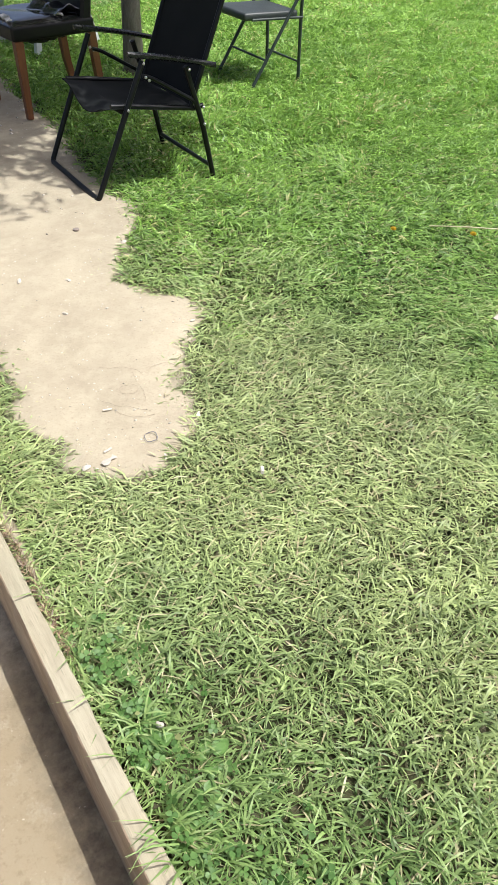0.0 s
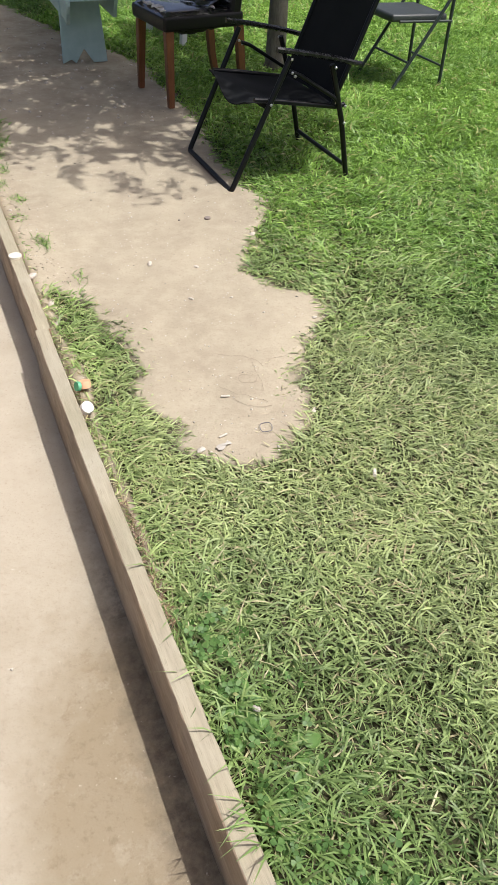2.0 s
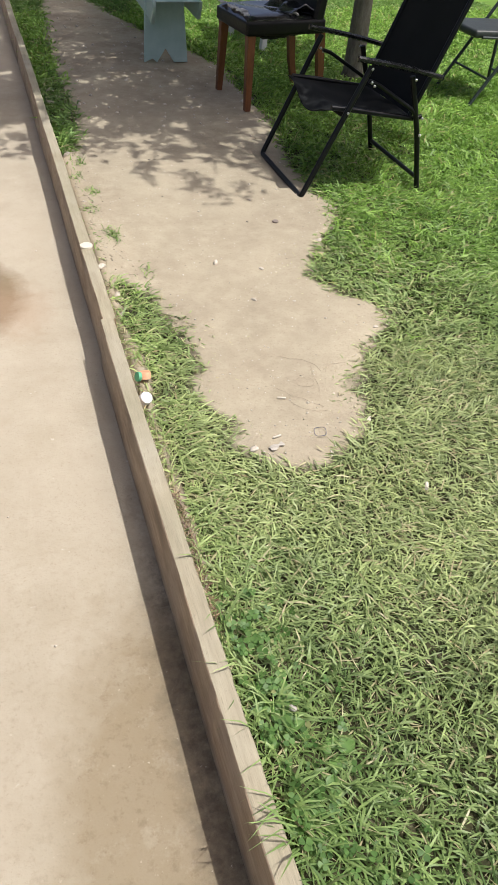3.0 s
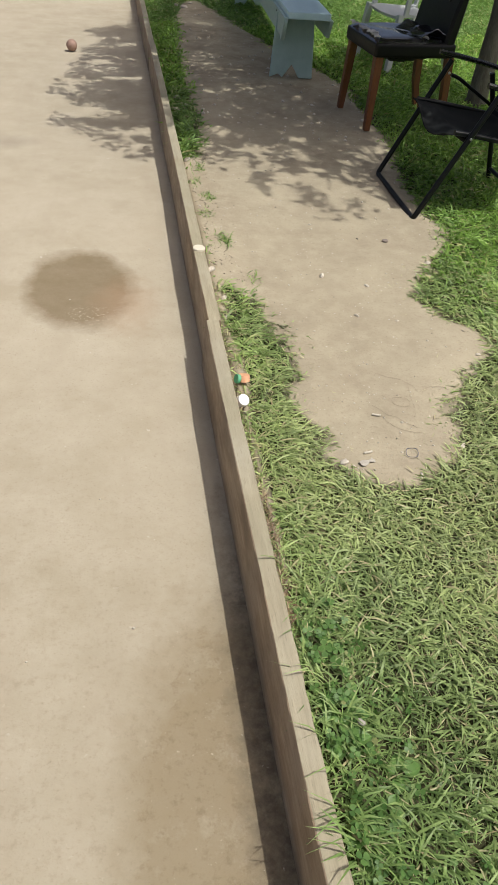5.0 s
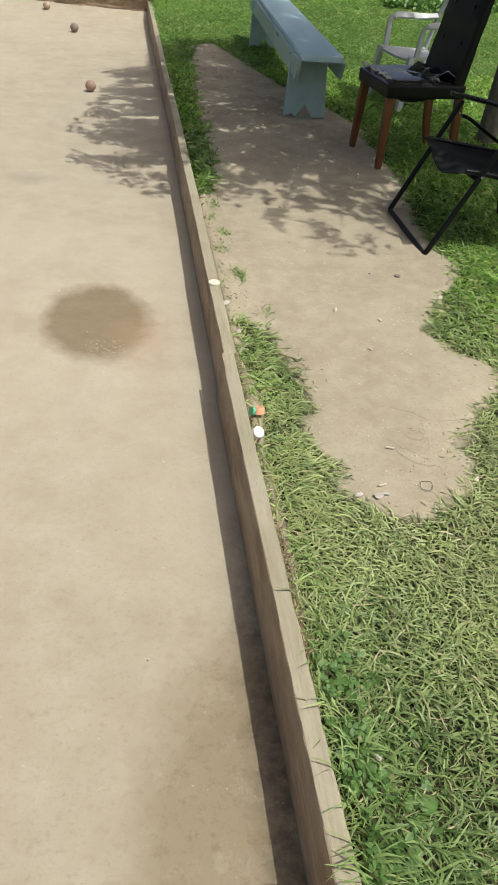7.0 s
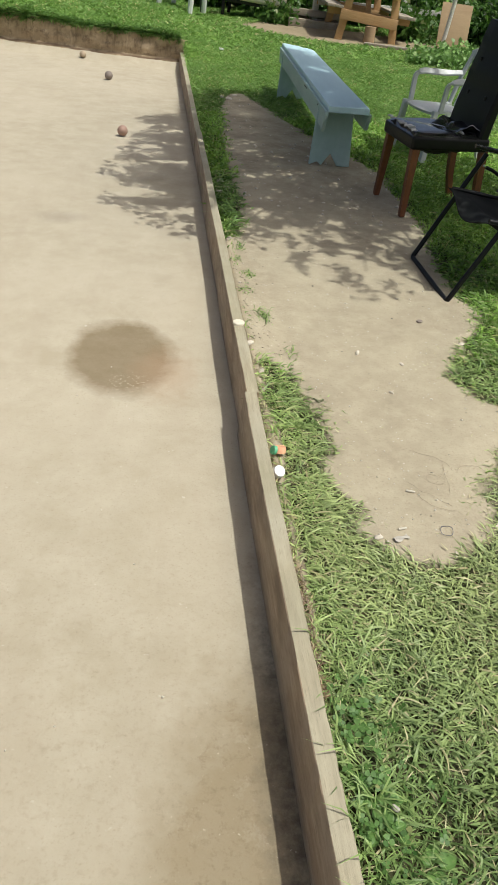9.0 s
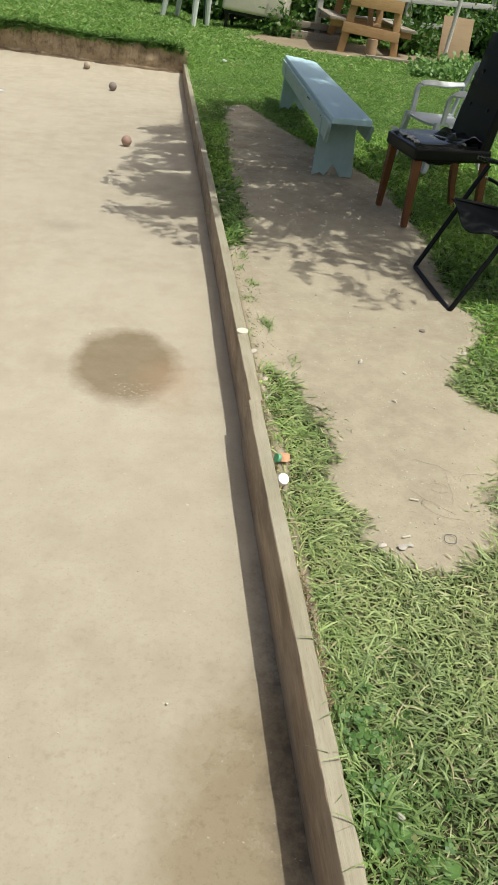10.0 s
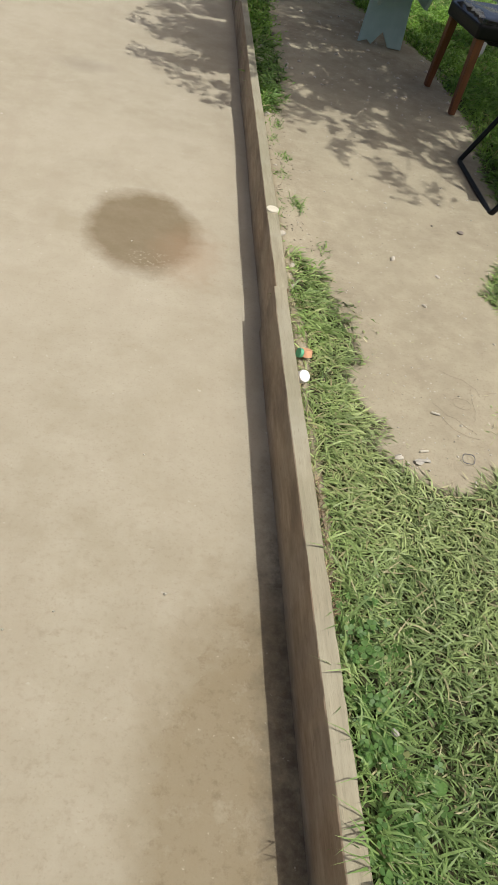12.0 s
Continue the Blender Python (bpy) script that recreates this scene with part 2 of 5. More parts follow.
def plank_wood(name, dark, light, grey, along=(9, 0.7, 9), rough=0.8, stain=None):
    m = bpy.data.materials.new(name)
    t, n, l, bsdf = nodes_of(m)
    v = coords(t)
    grain = noise_node(t, v, 9.0, 6, 0.65, along)
    fine = noise_node(t, v, 40.0, 4, 0.6, along)
    c = mixed(t, ramp(t, grain, 0.3, 0.7), dark, light)
    c = mixed(t, ramp(t, noise_node(t, v, 3.0, 3, 0.6), 0.4, 0.75), c, grey)
    c = mixed(t, maths(t, "MULTIPLY", ramp(t, fine, 0.58, 0.72), 0.5), c, tuple(0.55 * k for k in dark))
    if stain:
        blot = ramp(t, noise_node(t, v, 5.0, 5, 0.7, (1, 0.7, 1.6)), 0.46, 0.66)
        c = mixed(t, maths(t, "MULTIPLY", blot, 0.65), c, stain)
    oi = t.nodes.new("ShaderNodeObjectInfo")
    hsv = t.nodes.new("ShaderNodeHueSaturation")
    r = t.nodes.new("ShaderNodeMapRange")
    r.inputs["To Min"].default_value, r.inputs["To Max"].default_value = 0.88, 1.1
    l.new(oi.outputs["Random"], r.inputs["Value"])
    l.new(r.outputs[0], hsv.inputs["Value"])
    l.new(c, hsv.inputs["Color"])
    l.new(hsv.outputs[0], bsdf.inputs["Base Color"])
    bsdf.inputs["Roughness"].default_value = rough
    relief(t, bsdf, maths(t, "ADD", grain, maths(t, "MULTIPLY", fine, 0.5)), 0.35, 0.004)
    return m


M_COURT = clay_court()
M_EARTH = earth()
M_BANK = bank_earth()
# face colour warmed and lifted for light bounced off the clay; top weathered grey
M_BOARD = plank_wood("board_face", (0.27, 0.185, 0.115), (0.47, 0.365, 0.255), (0.36, 0.29, 0.21), (9, 0.9, 5), 0.8, (0.17, 0.125, 0.085))
M_BOARDTOP = plank_wood("weathered_board_top", (0.245, 0.213, 0.142), (0.395, 0.350, 0.245), (0.365, 0.335, 0.25), (9, 0.7, 9), 0.8, (0.27, 0.25, 0.165))
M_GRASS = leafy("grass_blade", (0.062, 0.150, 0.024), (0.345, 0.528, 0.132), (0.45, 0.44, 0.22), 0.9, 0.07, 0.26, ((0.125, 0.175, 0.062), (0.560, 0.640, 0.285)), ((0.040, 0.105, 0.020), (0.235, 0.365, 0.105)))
M_ROOT = leafy("brown_root", (0.09, 0.060, 0.035), (0.27, 0.19, 0.115), (0.42, 0.33, 0.20), 3.0, 0.2, 0.1)
M_STRAW = leafy("dead_grass", (0.34, 0.31, 0.16), (0.56, 0.53, 0.31), (0.42, 0.36, 0.20), 3.0, 0.2, 0.2)
M_GRASS_FAR = leafy("far_grass_blade", (0.095, 0.215, 0.026), (0.420, 0.645, 0.135), (0.50, 0.48, 0.2), 0.7, 0.05, 0.38)
M_GRASS_YARD = leafy("sunlit_yard_grass", (0.115, 0.23, 0.045), (0.27, 0.43, 0.105), (0.55, 0.52, 0.25), 0.8, 0.06, 0.38)
M_FRINGE = leafy("bank_grass_blade", (0.060, 0.14, 0.026), (0.25, 0.42, 0.10), (0.35, 0.36, 0.15), 1.4, 0.04, 0.3)
M_WEED = leafy("weed_leaf", (0.10, 0.21, 0.045), (0.27, 0.44, 0.13), (0.3, 0.38, 0.13), 2.0, 0.04)
M_PLANTAIN = leafy("plantain_leaf", (0.065, 0.145, 0.032), (0.165, 0.30, 0.075), (0.3, 0.33, 0.13), 3.0, 0.02, 0.3)
M_CLOVER = leafy("clover_leaf", (0.050, 0.125, 0.026), (0.16, 0.29, 0.075), (0.3, 0.33, 0.13), 3.0, 0.03)
M_LEAF = leafy("tree_leaf", (0.03, 0.075, 0.015), (0.09, 0.17, 0.03), (0.16, 0.18, 0.05), 1.5, 0.03, 0.5)
M_SHRUB = leafy("shrub_leaf", (0.035, 0.095, 0.015), (0.13, 0.26, 0.045), (0.2, 0.24, 0.08), 1.2, 0.04)
M_BARK = surface("bark", (0.10, 0.085, 0.065), (0.24, 0.215, 0.18), 0.9, 5, 40, (5, 5, 1), 0.8, 0.012)
M_STEEL = surface("black_steel_tube", (0.004, 0.0045, 0.005), (0.009, 0.0095, 0.0105), 0.34, 4, 70, None, 0.06, 0.001, 0.0, ((0.04, 0.034, 0.028), 0.2))
M_SLING = surface("black_sling_fabric", (0.010, 0.0115, 0.0120), (0.017, 0.0185, 0.0190), 0.8, 5, 260, None, 0.3, 0.001, 0.0, ((0.022, 0.021, 0.020), 0.12))
M_RIVET = surface("rivet_steel", (0.45, 0.45, 0.45), (0.6, 0.6, 0.6), 0.35, 30, 200, None, 0.05, 0.0005, 1.0)
M_ARM = surface("black_plastic_armrest", (0.006, 0.0065, 0.007), (0.012, 0.0125, 0.014), 0.26, 8, 90, None, 0.08, 0.001)
M_SEAT2 = surface("green_grey_vinyl_pad", (0.028, 0.035, 0.033), (0.052, 0.060, 0.057), 0.45, 9, 90, None, 0.1, 0.001)
M_TUBE2 = surface("dark_green_steel_tube", (0.02, 0.03, 0.027), (0.04, 0.055, 0.05), 0.4, 8, 90, None, 0.05, 0.001)
M_VINYL = surface("black_vinyl", (0.010, 0.010, 0.011), (0.022, 0.022, 0.023), 0.17, 6, 60, None, 0.06, 0.004, 0.0, ((0.06, 0.05, 0.04), 0.22))
M_BACKVINYL = surface("black_back_vinyl", (0.005, 0.005, 0.005), (0.011, 0.010, 0.010), 0.42, 6, 80, None, 0.3, 0.005)
M_FLEECE = surface("torn_white_backing", (0.42, 0.41, 0.40), (0.62, 0.61, 0.60), 0.9, 20, 150, None, 0.6, 0.004)
M_CHAIRLEG = surface("orange_brown_chair_leg", (0.115, 0.040, 0.016), (0.20, 0.075, 0.028), 0.4, 8, 60, (6, 6, 0.8), 0.15, 0.002)
M_RESIN = surface("white_resin", (0.54, 0.56, 0.55), (0.66, 0.67, 0.66), 0.42, 4, 60, None, 0.05, 0.001, 0.0, ((0.42, 0.42, 0.38), 0.28))
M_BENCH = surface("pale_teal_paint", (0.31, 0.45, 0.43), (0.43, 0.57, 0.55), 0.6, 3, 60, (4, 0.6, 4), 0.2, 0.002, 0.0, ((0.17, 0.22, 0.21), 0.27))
# the bench top's blue is set paler to stand in for skylight on it
M_BENCHTOP = surface("worn_blue_paint_skylit", (0.44, 0.63, 0.69), (0.56, 0.75, 0.81), 0.42, 2.5, 60, (4, 0.6, 4), 0.25, 0.002, 0.0, ((0.42, 0.50, 0.52), 0.30))
M_PINE = plank_wood("stained_pine", (0.33, 0.185, 0.075), (0.47, 0.29, 0.13), (0.42, 0.28, 0.14), (0.8, 9, 9))
M_GREYWOOD = plank_wood("grey_timber", (0.20, 0.165, 0.12), (0.36, 0.31, 0.24), (0.38, 0.35, 0.30), (0.8, 9, 9))
M_FENCE = plank_wood("pale_fence_wood", (0.42, 0.40, 0.36), (0.62, 0.60, 0.55), (0.5, 0.5, 0.47), (0.8, 9, 9))
M_PLY = surface("plywood_sheet", (0.30, 0.205, 0.118), (0.41, 0.29, 0.175), 0.8, 2.5, 50, (0.6, 5, 5), 0.1, 0.002)
M_CREAM = surface("cream_vinyl", (0.62, 0.57, 0.45), (0.74, 0.69, 0.57), 0.5, 3, 50, None, 0.1, 0.004)
M_DARK = surface("dark_frame", (0.012, 0.012, 0.012), (0.03, 0.028, 0.026), 0.6, 5, 50)
M_BALL_RED = surface("red_brown_ball", (0.30, 0.18, 0.135), (0.40, 0.265, 0.205), 0.6, 14, 120, None, 0.1, 0.001, 0.0, ((0.36, 0.27, 0.2), 0.4))
M_BALL_GREY = surface("dusty_grey_ball", (0.17, 0.14, 0.12), (0.27, 0.22, 0.19), 0.7, 14, 120, None, 0.1, 0.001, 0.0, ((0.33, 0.27, 0.2), 0.4))
M_BALL_TAN = surface("dusty_tan_ball", (0.34, 0.26, 0.18), (0.46, 0.37, 0.27), 0.7, 14, 120, None, 0.1, 0.001)
M_CAPWHITE = surface("white_plastic", (0.72, 0.72, 0.71), (0.82, 0.82, 0.81), 0.4, 20, 200, None, 0.05, 0.0005)
M_CAPORANGE = surface("orange_plastic", (0.70, 0.34, 0.19), (0.78, 0.44, 0.27), 0.45, 20, 200, None, 0.05, 0.0005)
M_CAPGREEN = surface("green_plastic", (0.09, 0.36, 0.19), (0.13, 0.44, 0.25), 0.45, 20, 200, None, 0.05, 0.0005)
M_PAPER = surface("paper_scrap", (0.50, 0.45, 0.36), (0.63, 0.59, 0.51), 0.8, 30, 200)
M_STONE = surface("chalky_stone", (0.42, 0.37, 0.30), (0.62, 0.57, 0.49), 0.9, 30, 150, None, 0.5, 0.003)
M_CLOD = surface("soil_clod", (0.25, 0.21, 0.155), (0.42, 0.36, 0.275), 0.95, 40, 200, None, 0.5, 0.002)
M_TWIG = surface("dry_twig", (0.24, 0.19, 0.14), (0.33, 0.275, 0.205), 0.9, 30, 150)
M_TIE = surface("dusty_elastic", (0.09, 0.09, 0.115), (0.15, 0.15, 0.185), 0.8, 40, 200)
M_FILM = surface("dull_plastic_film", (0.34, 0.315, 0.27), (0.46, 0.425, 0.365), 0.75, 40, 200)
for m, level in ((M_SLING, 0.12), (M_STEEL, 0.25), (M_BACKVINYL, 0.25), (M_ARM, 0.35), (M_DARK, 0.2), (M_VINYL, 0.95)):
    m.node_tree.nodes["Principled BSDF"].inputs["Specular IOR Level"].default_value = level
M_VINYL.node_tree.nodes["Principled BSDF"].inputs["Coat Weight"].default_value = 1.0
M_VINYL.node_tree.nodes["Principled BSDF"].inputs["Coat Roughness"].default_value = 0.12
M_YELLOW = leafy("yellow_petal", (0.62, 0.42, 0.01), (0.78, 0.58, 0.03), (0.4, 0.25, 0.05), 5, 0.1)


# ---- mesh helpers ----
def finish(bm, name, mat, smooth=True):
    me = bpy.data.meshes.new(name)
    bmesh.ops.recalc_face_normals(bm, faces=bm.faces)
    bm.to_mesh(me)
    bm.free()
    me.materials.append(mat)
    if smooth:
        me.polygons.foreach_set("use_smooth", [True] * len(me.polygons))
        me.set_sharp_from_angle(angle=radians(38))
    return me


def part(name, bm, mat, parent=None, label="", at=None):
    ob = new(name, finish(bm, name, mat))
    if parent is not None:
        ob.parent = parent
    if at is not None:
        ob.matrix_basis = at
    if label:
        ob["label"] = label
    return ob


def thing(name, label, category, at=None, group="", kind=""):
    ob = new(name)
    ob.empty_display_size = 0.1
    if at is not None:
        ob.matrix_basis = at
    return tagged(ob, label, category, group, kind)


def box(size, at=(0, 0, 0), bevel=0.004, turn=(0, 0, 0), segments=2, bm=None):
    """A box of that size centred at a place, with rounded edges."""
    b = bmesh.new()
    bmesh.ops.create_cube(b, size=1.0)
    bmesh.ops.scale(b, vec=size, verts=b.verts)
    if bevel:
        bmesh.ops.bevel(b, geom=b.edges[:], offset=bevel, segments=segments, profile=0.6, affect="EDGES")
    b.transform(pose(*at, *turn))
    return merged(bm, b)


def merged(bm, b):
    if bm is None:
        return b
    me = bpy.data.meshes.new("tmp")
    b.to_mesh(me)
    b.free()
    bm.from_mesh(me)
    bpy.data.meshes.remove(me)
    return bm


def tube(points, radius, sides=10, bm=None, taper=None, closed=False):
    """A round tube along points; taper gives a radius at each."""
    bm = bm or bmesh.new()
    pts = [Vector(p) for p in points]
    rings, n, side = [], len(pts), None
    for i, p in enumerate(pts):
        a, b = (pts[i - 1] if i or closed else p), (pts[(i + 1) % n] if i < n - 1 or closed else p)
        d = (b - a).normalized()
        if side is None:
            side = d.orthogonal().normalized()
        side = (side - d * side.dot(d)).normalized()
        up = d.cross(side)
        r = taper[i] if taper else radius
        rings.append([bm.verts.new(p + r * (side * math.cos(k) + up * math.sin(k))) for k in np.linspace(0, math.tau, sides, endpoint=False)])
    for i in range(n if closed else n - 1):
        ra, rb = rings[i], rings[(i + 1) % n]
        for k in range(sides):
            bm.faces.new((ra[k], ra[(k + 1) % sides], rb[(k + 1) % sides], rb[k]))
    if not closed:
        bm.faces.new(rings[0][::-1])
        bm.faces.new(rings[-1])
    return bm


def rounded(points, r, n=5):
    """The same line with its inner corners rounded off at r."""
    pts = [Vector(p) for p in points]
    out = [pts[0]]
    for a, b, c in zip(pts, pts[1:], pts[2:]):
        ra = min(r, (a - b).length * 0.45, (c - b).length * 0.45)
        p, q = b + (a - b).normalized() * ra, b + (c - b).normalized() * ra
        out += [p.lerp(b, k).lerp(b.lerp(q, k), k) for k in np.linspace(0, 1, n)]
    return out + [pts[-1]]


def sheet(grid, thick):
    """A closed sheet of that thickness from rows of points."""
    bm = bmesh.new()
    rows = [[bm.verts.new(p) for p in row] for row in grid]
    for ra, rb in zip(rows, rows[1:]):
        for k in range(len(ra) - 1):
            bm.faces.new((ra[k], ra[k + 1], rb[k + 1], rb[k]))
    bmesh.ops.recalc_face_normals(bm, faces=bm.faces)
    bmesh.ops.solidify(bm, geom=bm.faces[:], thickness=thick)
    return bm


def slab(outline, z0, z1, bevel=0.003):
    """An upright prism over an outline in x, y."""
    bm = bmesh.new()
    f = bm.faces.new([bm.verts.new((x, y, z0)) for x, y in outline])
    r = bmesh.ops.extrude_face_region(bm, geom=[f])
    bmesh.ops.translate(bm, vec=(0, 0, z1 - z0), verts=[v for v in r["geom"] if isinstance(v, bmesh.types.BMVert)])
    bmesh.ops.recalc_face_normals(bm, faces=bm.faces)
    if bevel:
        bmesh.ops.bevel(bm, geom=bm.edges[:], offset=bevel, segments=1, affect="EDGES")
    return bm


def ball(r, at=(0, 0, 0), u=20, v=12, bm=None):
    b = bmesh.new()
    bmesh.ops.create_uvsphere(b, u_segments=u, v_segments=v, radius=r, matrix=Matrix.Translation(at))
    return merged(bm, b)


def raw_mesh(name, verts, tris, mat):
    """A mesh from arrays of vertices and triangles."""
    me = bpy.data.meshes.new(name)
    me.vertices.add(len(verts))
    me.vertices.foreach_set("co", np.asarray(verts, np.float32).ravel())
    me.loops.add(3 * len(tris))
    me.loops.foreach_set("vertex_index", np.asarray(tris, np.int32).ravel())
    me.polygons.add(len(tris))
    me.polygons.foreach_set("loop_start", np.arange(0, 3 * len(tris), 3, dtype=np.int32))
    me.update(calc_edges=True)
    me.materials.append(mat)
    return me


# ---- plan of the ground ----
COURT_Z = -0.095
BOARD_X = -0.012        # middle of the board's top
BANK_A, BANK_B = Vector((-0.05, 10.05)), Vector((-5.2, 11.55))


def wave(x, y, s, seed=0.0):
    """Smooth pseudo noise on arrays, about -1 to 1."""
    x, y = np.asarray(x, float) * s, np.asarray(y, float) * s
    return (np.sin(1.7 * x + 2.3 * y + seed) + np.sin(-2.9 * x + 1.3 * y + 2.1 * seed + 1.0) + np.sin(3.7 * x + 3.1 * y + 0.7 * seed + 2.0)
            + np.sin(5.3 * x - 4.1 * y + 1.3 * seed)) / 3.0


def speck(x, y, s, seed=0.0):
    """Value noise on arrays, 0 to 1, with s cells a metre."""
    x, y = np.asarray(x, float) * s + 100.0, np.asarray(y, float) * s + 100.0
    i, j = np.floor(x), np.floor(y)
    u, v = x - i, y - j
    u, v = u * u * (3 - 2 * u), v * v * (3 - 2 * v)

    def cell(a, b):
        h = np.sin(a * 12.9898 + b * 78.233 + seed * 37.719) * 43758.5453
        return h - np.floor(h)

    return (cell(i, j) * (1 - u) + cell(i + 1, j) * u) * (1 - v) + (cell(i, j + 1) * (1 - u) + cell(i + 1, j + 1) * u) * v


def smooth(v, a, b):
    k = np.clip((np.asarray(v, float) - a) / (b - a), 0, 1)
    return k * k * (3 - 2 * k)


def bank_line(x):
    """y of the foot of the bank at x."""
    k = (BANK_A.x - np.asarray(x, float)) / (BANK_A.x - BANK_B.x)
    return BANK_A.y + (BANK_B.y - BANK_A.y) * k + 0.06 * np.sin(2.3 * np.asarray(x)) * smooth(-np.asarray(x), 0.1, 0.8)


PATH_Y = (1.585, 1.62, 1.69, 1.80, 1.89, 2.12, 2.31, 2.50, 2.60, 2.68, 3.9, 4.05, 4.45, 5.1, 6.0, 7.3, 8.05, 8.2)
PATH_L = (0.42, 0.32, 0.27, 0.28, 0.22, 0.26, 0.25, 0.22, 0.18, 0.02, 0.02, 0.14, 0.22, 0.215, 0.235, 0.30, 0.39, 0.5)
PATH_YR = (1.585, 1.61, 1.74, 1.95, 2.19, 2.30, 2.42, 2.56, 2.88, 3.03, 3.16, 3.31, 3.83, 4.37, 4.94, 5.5, 6.0, 7.0, 8.05, 8.2)
PATH_R = (0.46, 0.52, 0.64, 0.69, 0.92, 0.96, 0.85, 0.79, 0.96, 1.07, 1.13, 1.09, 1.15, 1.25, 1.25, 1.29, 1.12, 0.84, 0.58, 0.5)


def path_depth(x, y):
    """How far inside the trodden path, in metres; negative in the grass."""
    x, y = np.asarray(x, float), np.asarray(y, float)
    d = np.minimum(x - np.interp(y, PATH_Y, PATH_L), np.interp(y, PATH_YR, PATH_R) - x)
    return np.where((y < 1.555) | (y > 8.25), -0.2, d)


def ragged(x, y):
    """Depth inside the path with a tufted, uneven margin."""
    return path_depth(x, y) - 0.012 + 0.055 * (speck(x, y, 6.0, 1) - 0.5) + 0.060 * (speck(x, y, 15.0, 2) - 0.5) + 0.045 * (speck(x, y, 38.0, 3) - 0.5)


def bare(x, y):
    """How bare the ground is: 1 on the trodden path, 0 in the grass."""
    x, y = np.asarray(x, float), np.asarray(y, float)
    f = smooth(ragged(x, y), -0.085, 0.035)
    # a bare strip along the board, a few bald spots by the far table
    f = np.maximum(f, smooth(0.010 + 0.026 * smooth(y, 1.5, 1.9) + 0.036 * speck(x, y, 9.0, 5) - x, -0.012, 0.012) * (0.70 + 0.3 * speck(x, y, 26.0, 6)) * smooth(y, 1.0, 1.3) * smooth(y, 3.9, 3.6) * (x > -0.1))
    yard = smooth(1.0 - ((x - 2.7) / 1.75) ** 2 - ((y - 13.2 + 0.35 * (x - 2.7)) / 1.05) ** 2 + 0.25 * wave(x, y, 2.0), -0.1, 0.25)
    return np.maximum(f, yard)


def ground_z(x, y):
    x, y = np.asarray(x, float), np.asarray(y, float)
    z = 0.010 * wave(x, y, 0.9) + 0.005 * wave(x, y, 4.0, 2.0)
    z = z - 0.006 - 0.014 * (1 - bare(x, y)) * smooth(y, 9.0, 7.5)
    z = z + 0.040 * smooth(x, 0.22, 0.03) * smooth(y, 4.5, 2.5)
    z = z + 0.055 * smooth(y, 7.5, 10.0) + 0.05 * smooth(y, 10.8, 12.4)
    z = z + (0.165 + 0.03 * smooth(-x, 0.3, 2.2)) * smooth(x, 0.55, -0.15) * smooth(y, 9.6, 10.2)
    inside = (x < 0.012) & (x > -4.4) & (y < bank_line(x) + 0.16) & (y > -4.0)
    return np.where(inside, -0.30, z)


def ground():
    xs = np.r_[-90, -50, -28, -16, -10, -7, -5.4, np.arange(-4.6, -0.03, 0.12), np.arange(-0.015, 1.8, 0.024), np.arange(1.8, 4.4, 0.08), np.arange(4.4, 8, 0.3), 9, 12, 18, 30, 55, 90]
    ys = np.r_[-90, -40, -18, -9, -5, -3.5, np.arange(-2.4, 0.4, 0.2), np.arange(0.4, 5.0, 0.026), np.arange(5.0, 9.4, 0.06), np.arange(9.4, 12.4, 0.10), np.arange(12.4, 18, 0.3), 20, 24, 32, 50, 90, 160]
    gx, gy = np.meshgrid(xs, ys)
    z = ground_z(gx, gy)
    nx, ny = len(xs), len(ys)
    v = np.stack([gx, gy, z], -1).reshape(-1, 3)
    i = (np.arange(ny - 1)[:, None] * nx + np.arange(nx - 1)[None]).ravel()
    tris = np.concatenate([np.stack([i, i + 1, i + nx + 1], 1), np.stack([i, i + nx + 1, i + nx], 1)])
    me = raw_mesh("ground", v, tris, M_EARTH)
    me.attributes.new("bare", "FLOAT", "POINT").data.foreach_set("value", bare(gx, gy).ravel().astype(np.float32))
    me.polygons.foreach_set("use_smooth", [True] * len(me.polygons))
    return tagged(new("ground", me), "lawn soil with a trodden bare earth path", "ground", kind="structure")


def court():
    """The lane's clay floor."""
    xs = np.r_[np.arange(-4.6, -1.2, 0.2), np.arange(-1.2, -0.03, 0.03), -0.03, -0.004]
    ys = np.r_[np.arange(-3.6, 0.4, 0.2), np.arange(0.4, 5, 0.03), np.arange(5, 12.2, 0.08)]
    gx, gy = np.meshgrid(xs, ys)
    gy = np.minimum(gy, bank_line(gx) + 0.05 + 0.0004 * np.arange(len(ys))[:, None])
    z = COURT_Z + 0.004 * wave(gx, gy, 1.1) + 0.0015 * wave(gx, gy, 7.0, 1.0)
    z = z - 0.006 * np.exp(-((gx + 0.458) ** 2 + (gy - 2.82) ** 2) / 0.06)
    z = z + 0.07 * smooth(gy - bank_line(gx), -0.35, 0.05) ** 2
    nx, ny = len(xs), len(ys)
    v = np.stack([gx, gy, z], -1).reshape(-1, 3)
    i = (np.arange(ny - 1)[:, None] * nx + np.arange(nx - 1)[None]).ravel()
    tris = np.concatenate([np.stack([i, i + 1, i + nx + 1], 1), np.stack([i, i + nx + 1, i + nx], 1)])
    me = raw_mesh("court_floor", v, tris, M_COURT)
    me.polygons.foreach_set("use_smooth", [True] * len(me.polygons))
    return tagged(new("court_floor", me), "pale packed clay bowling lane with a damp round stain", "court", kind="structure")


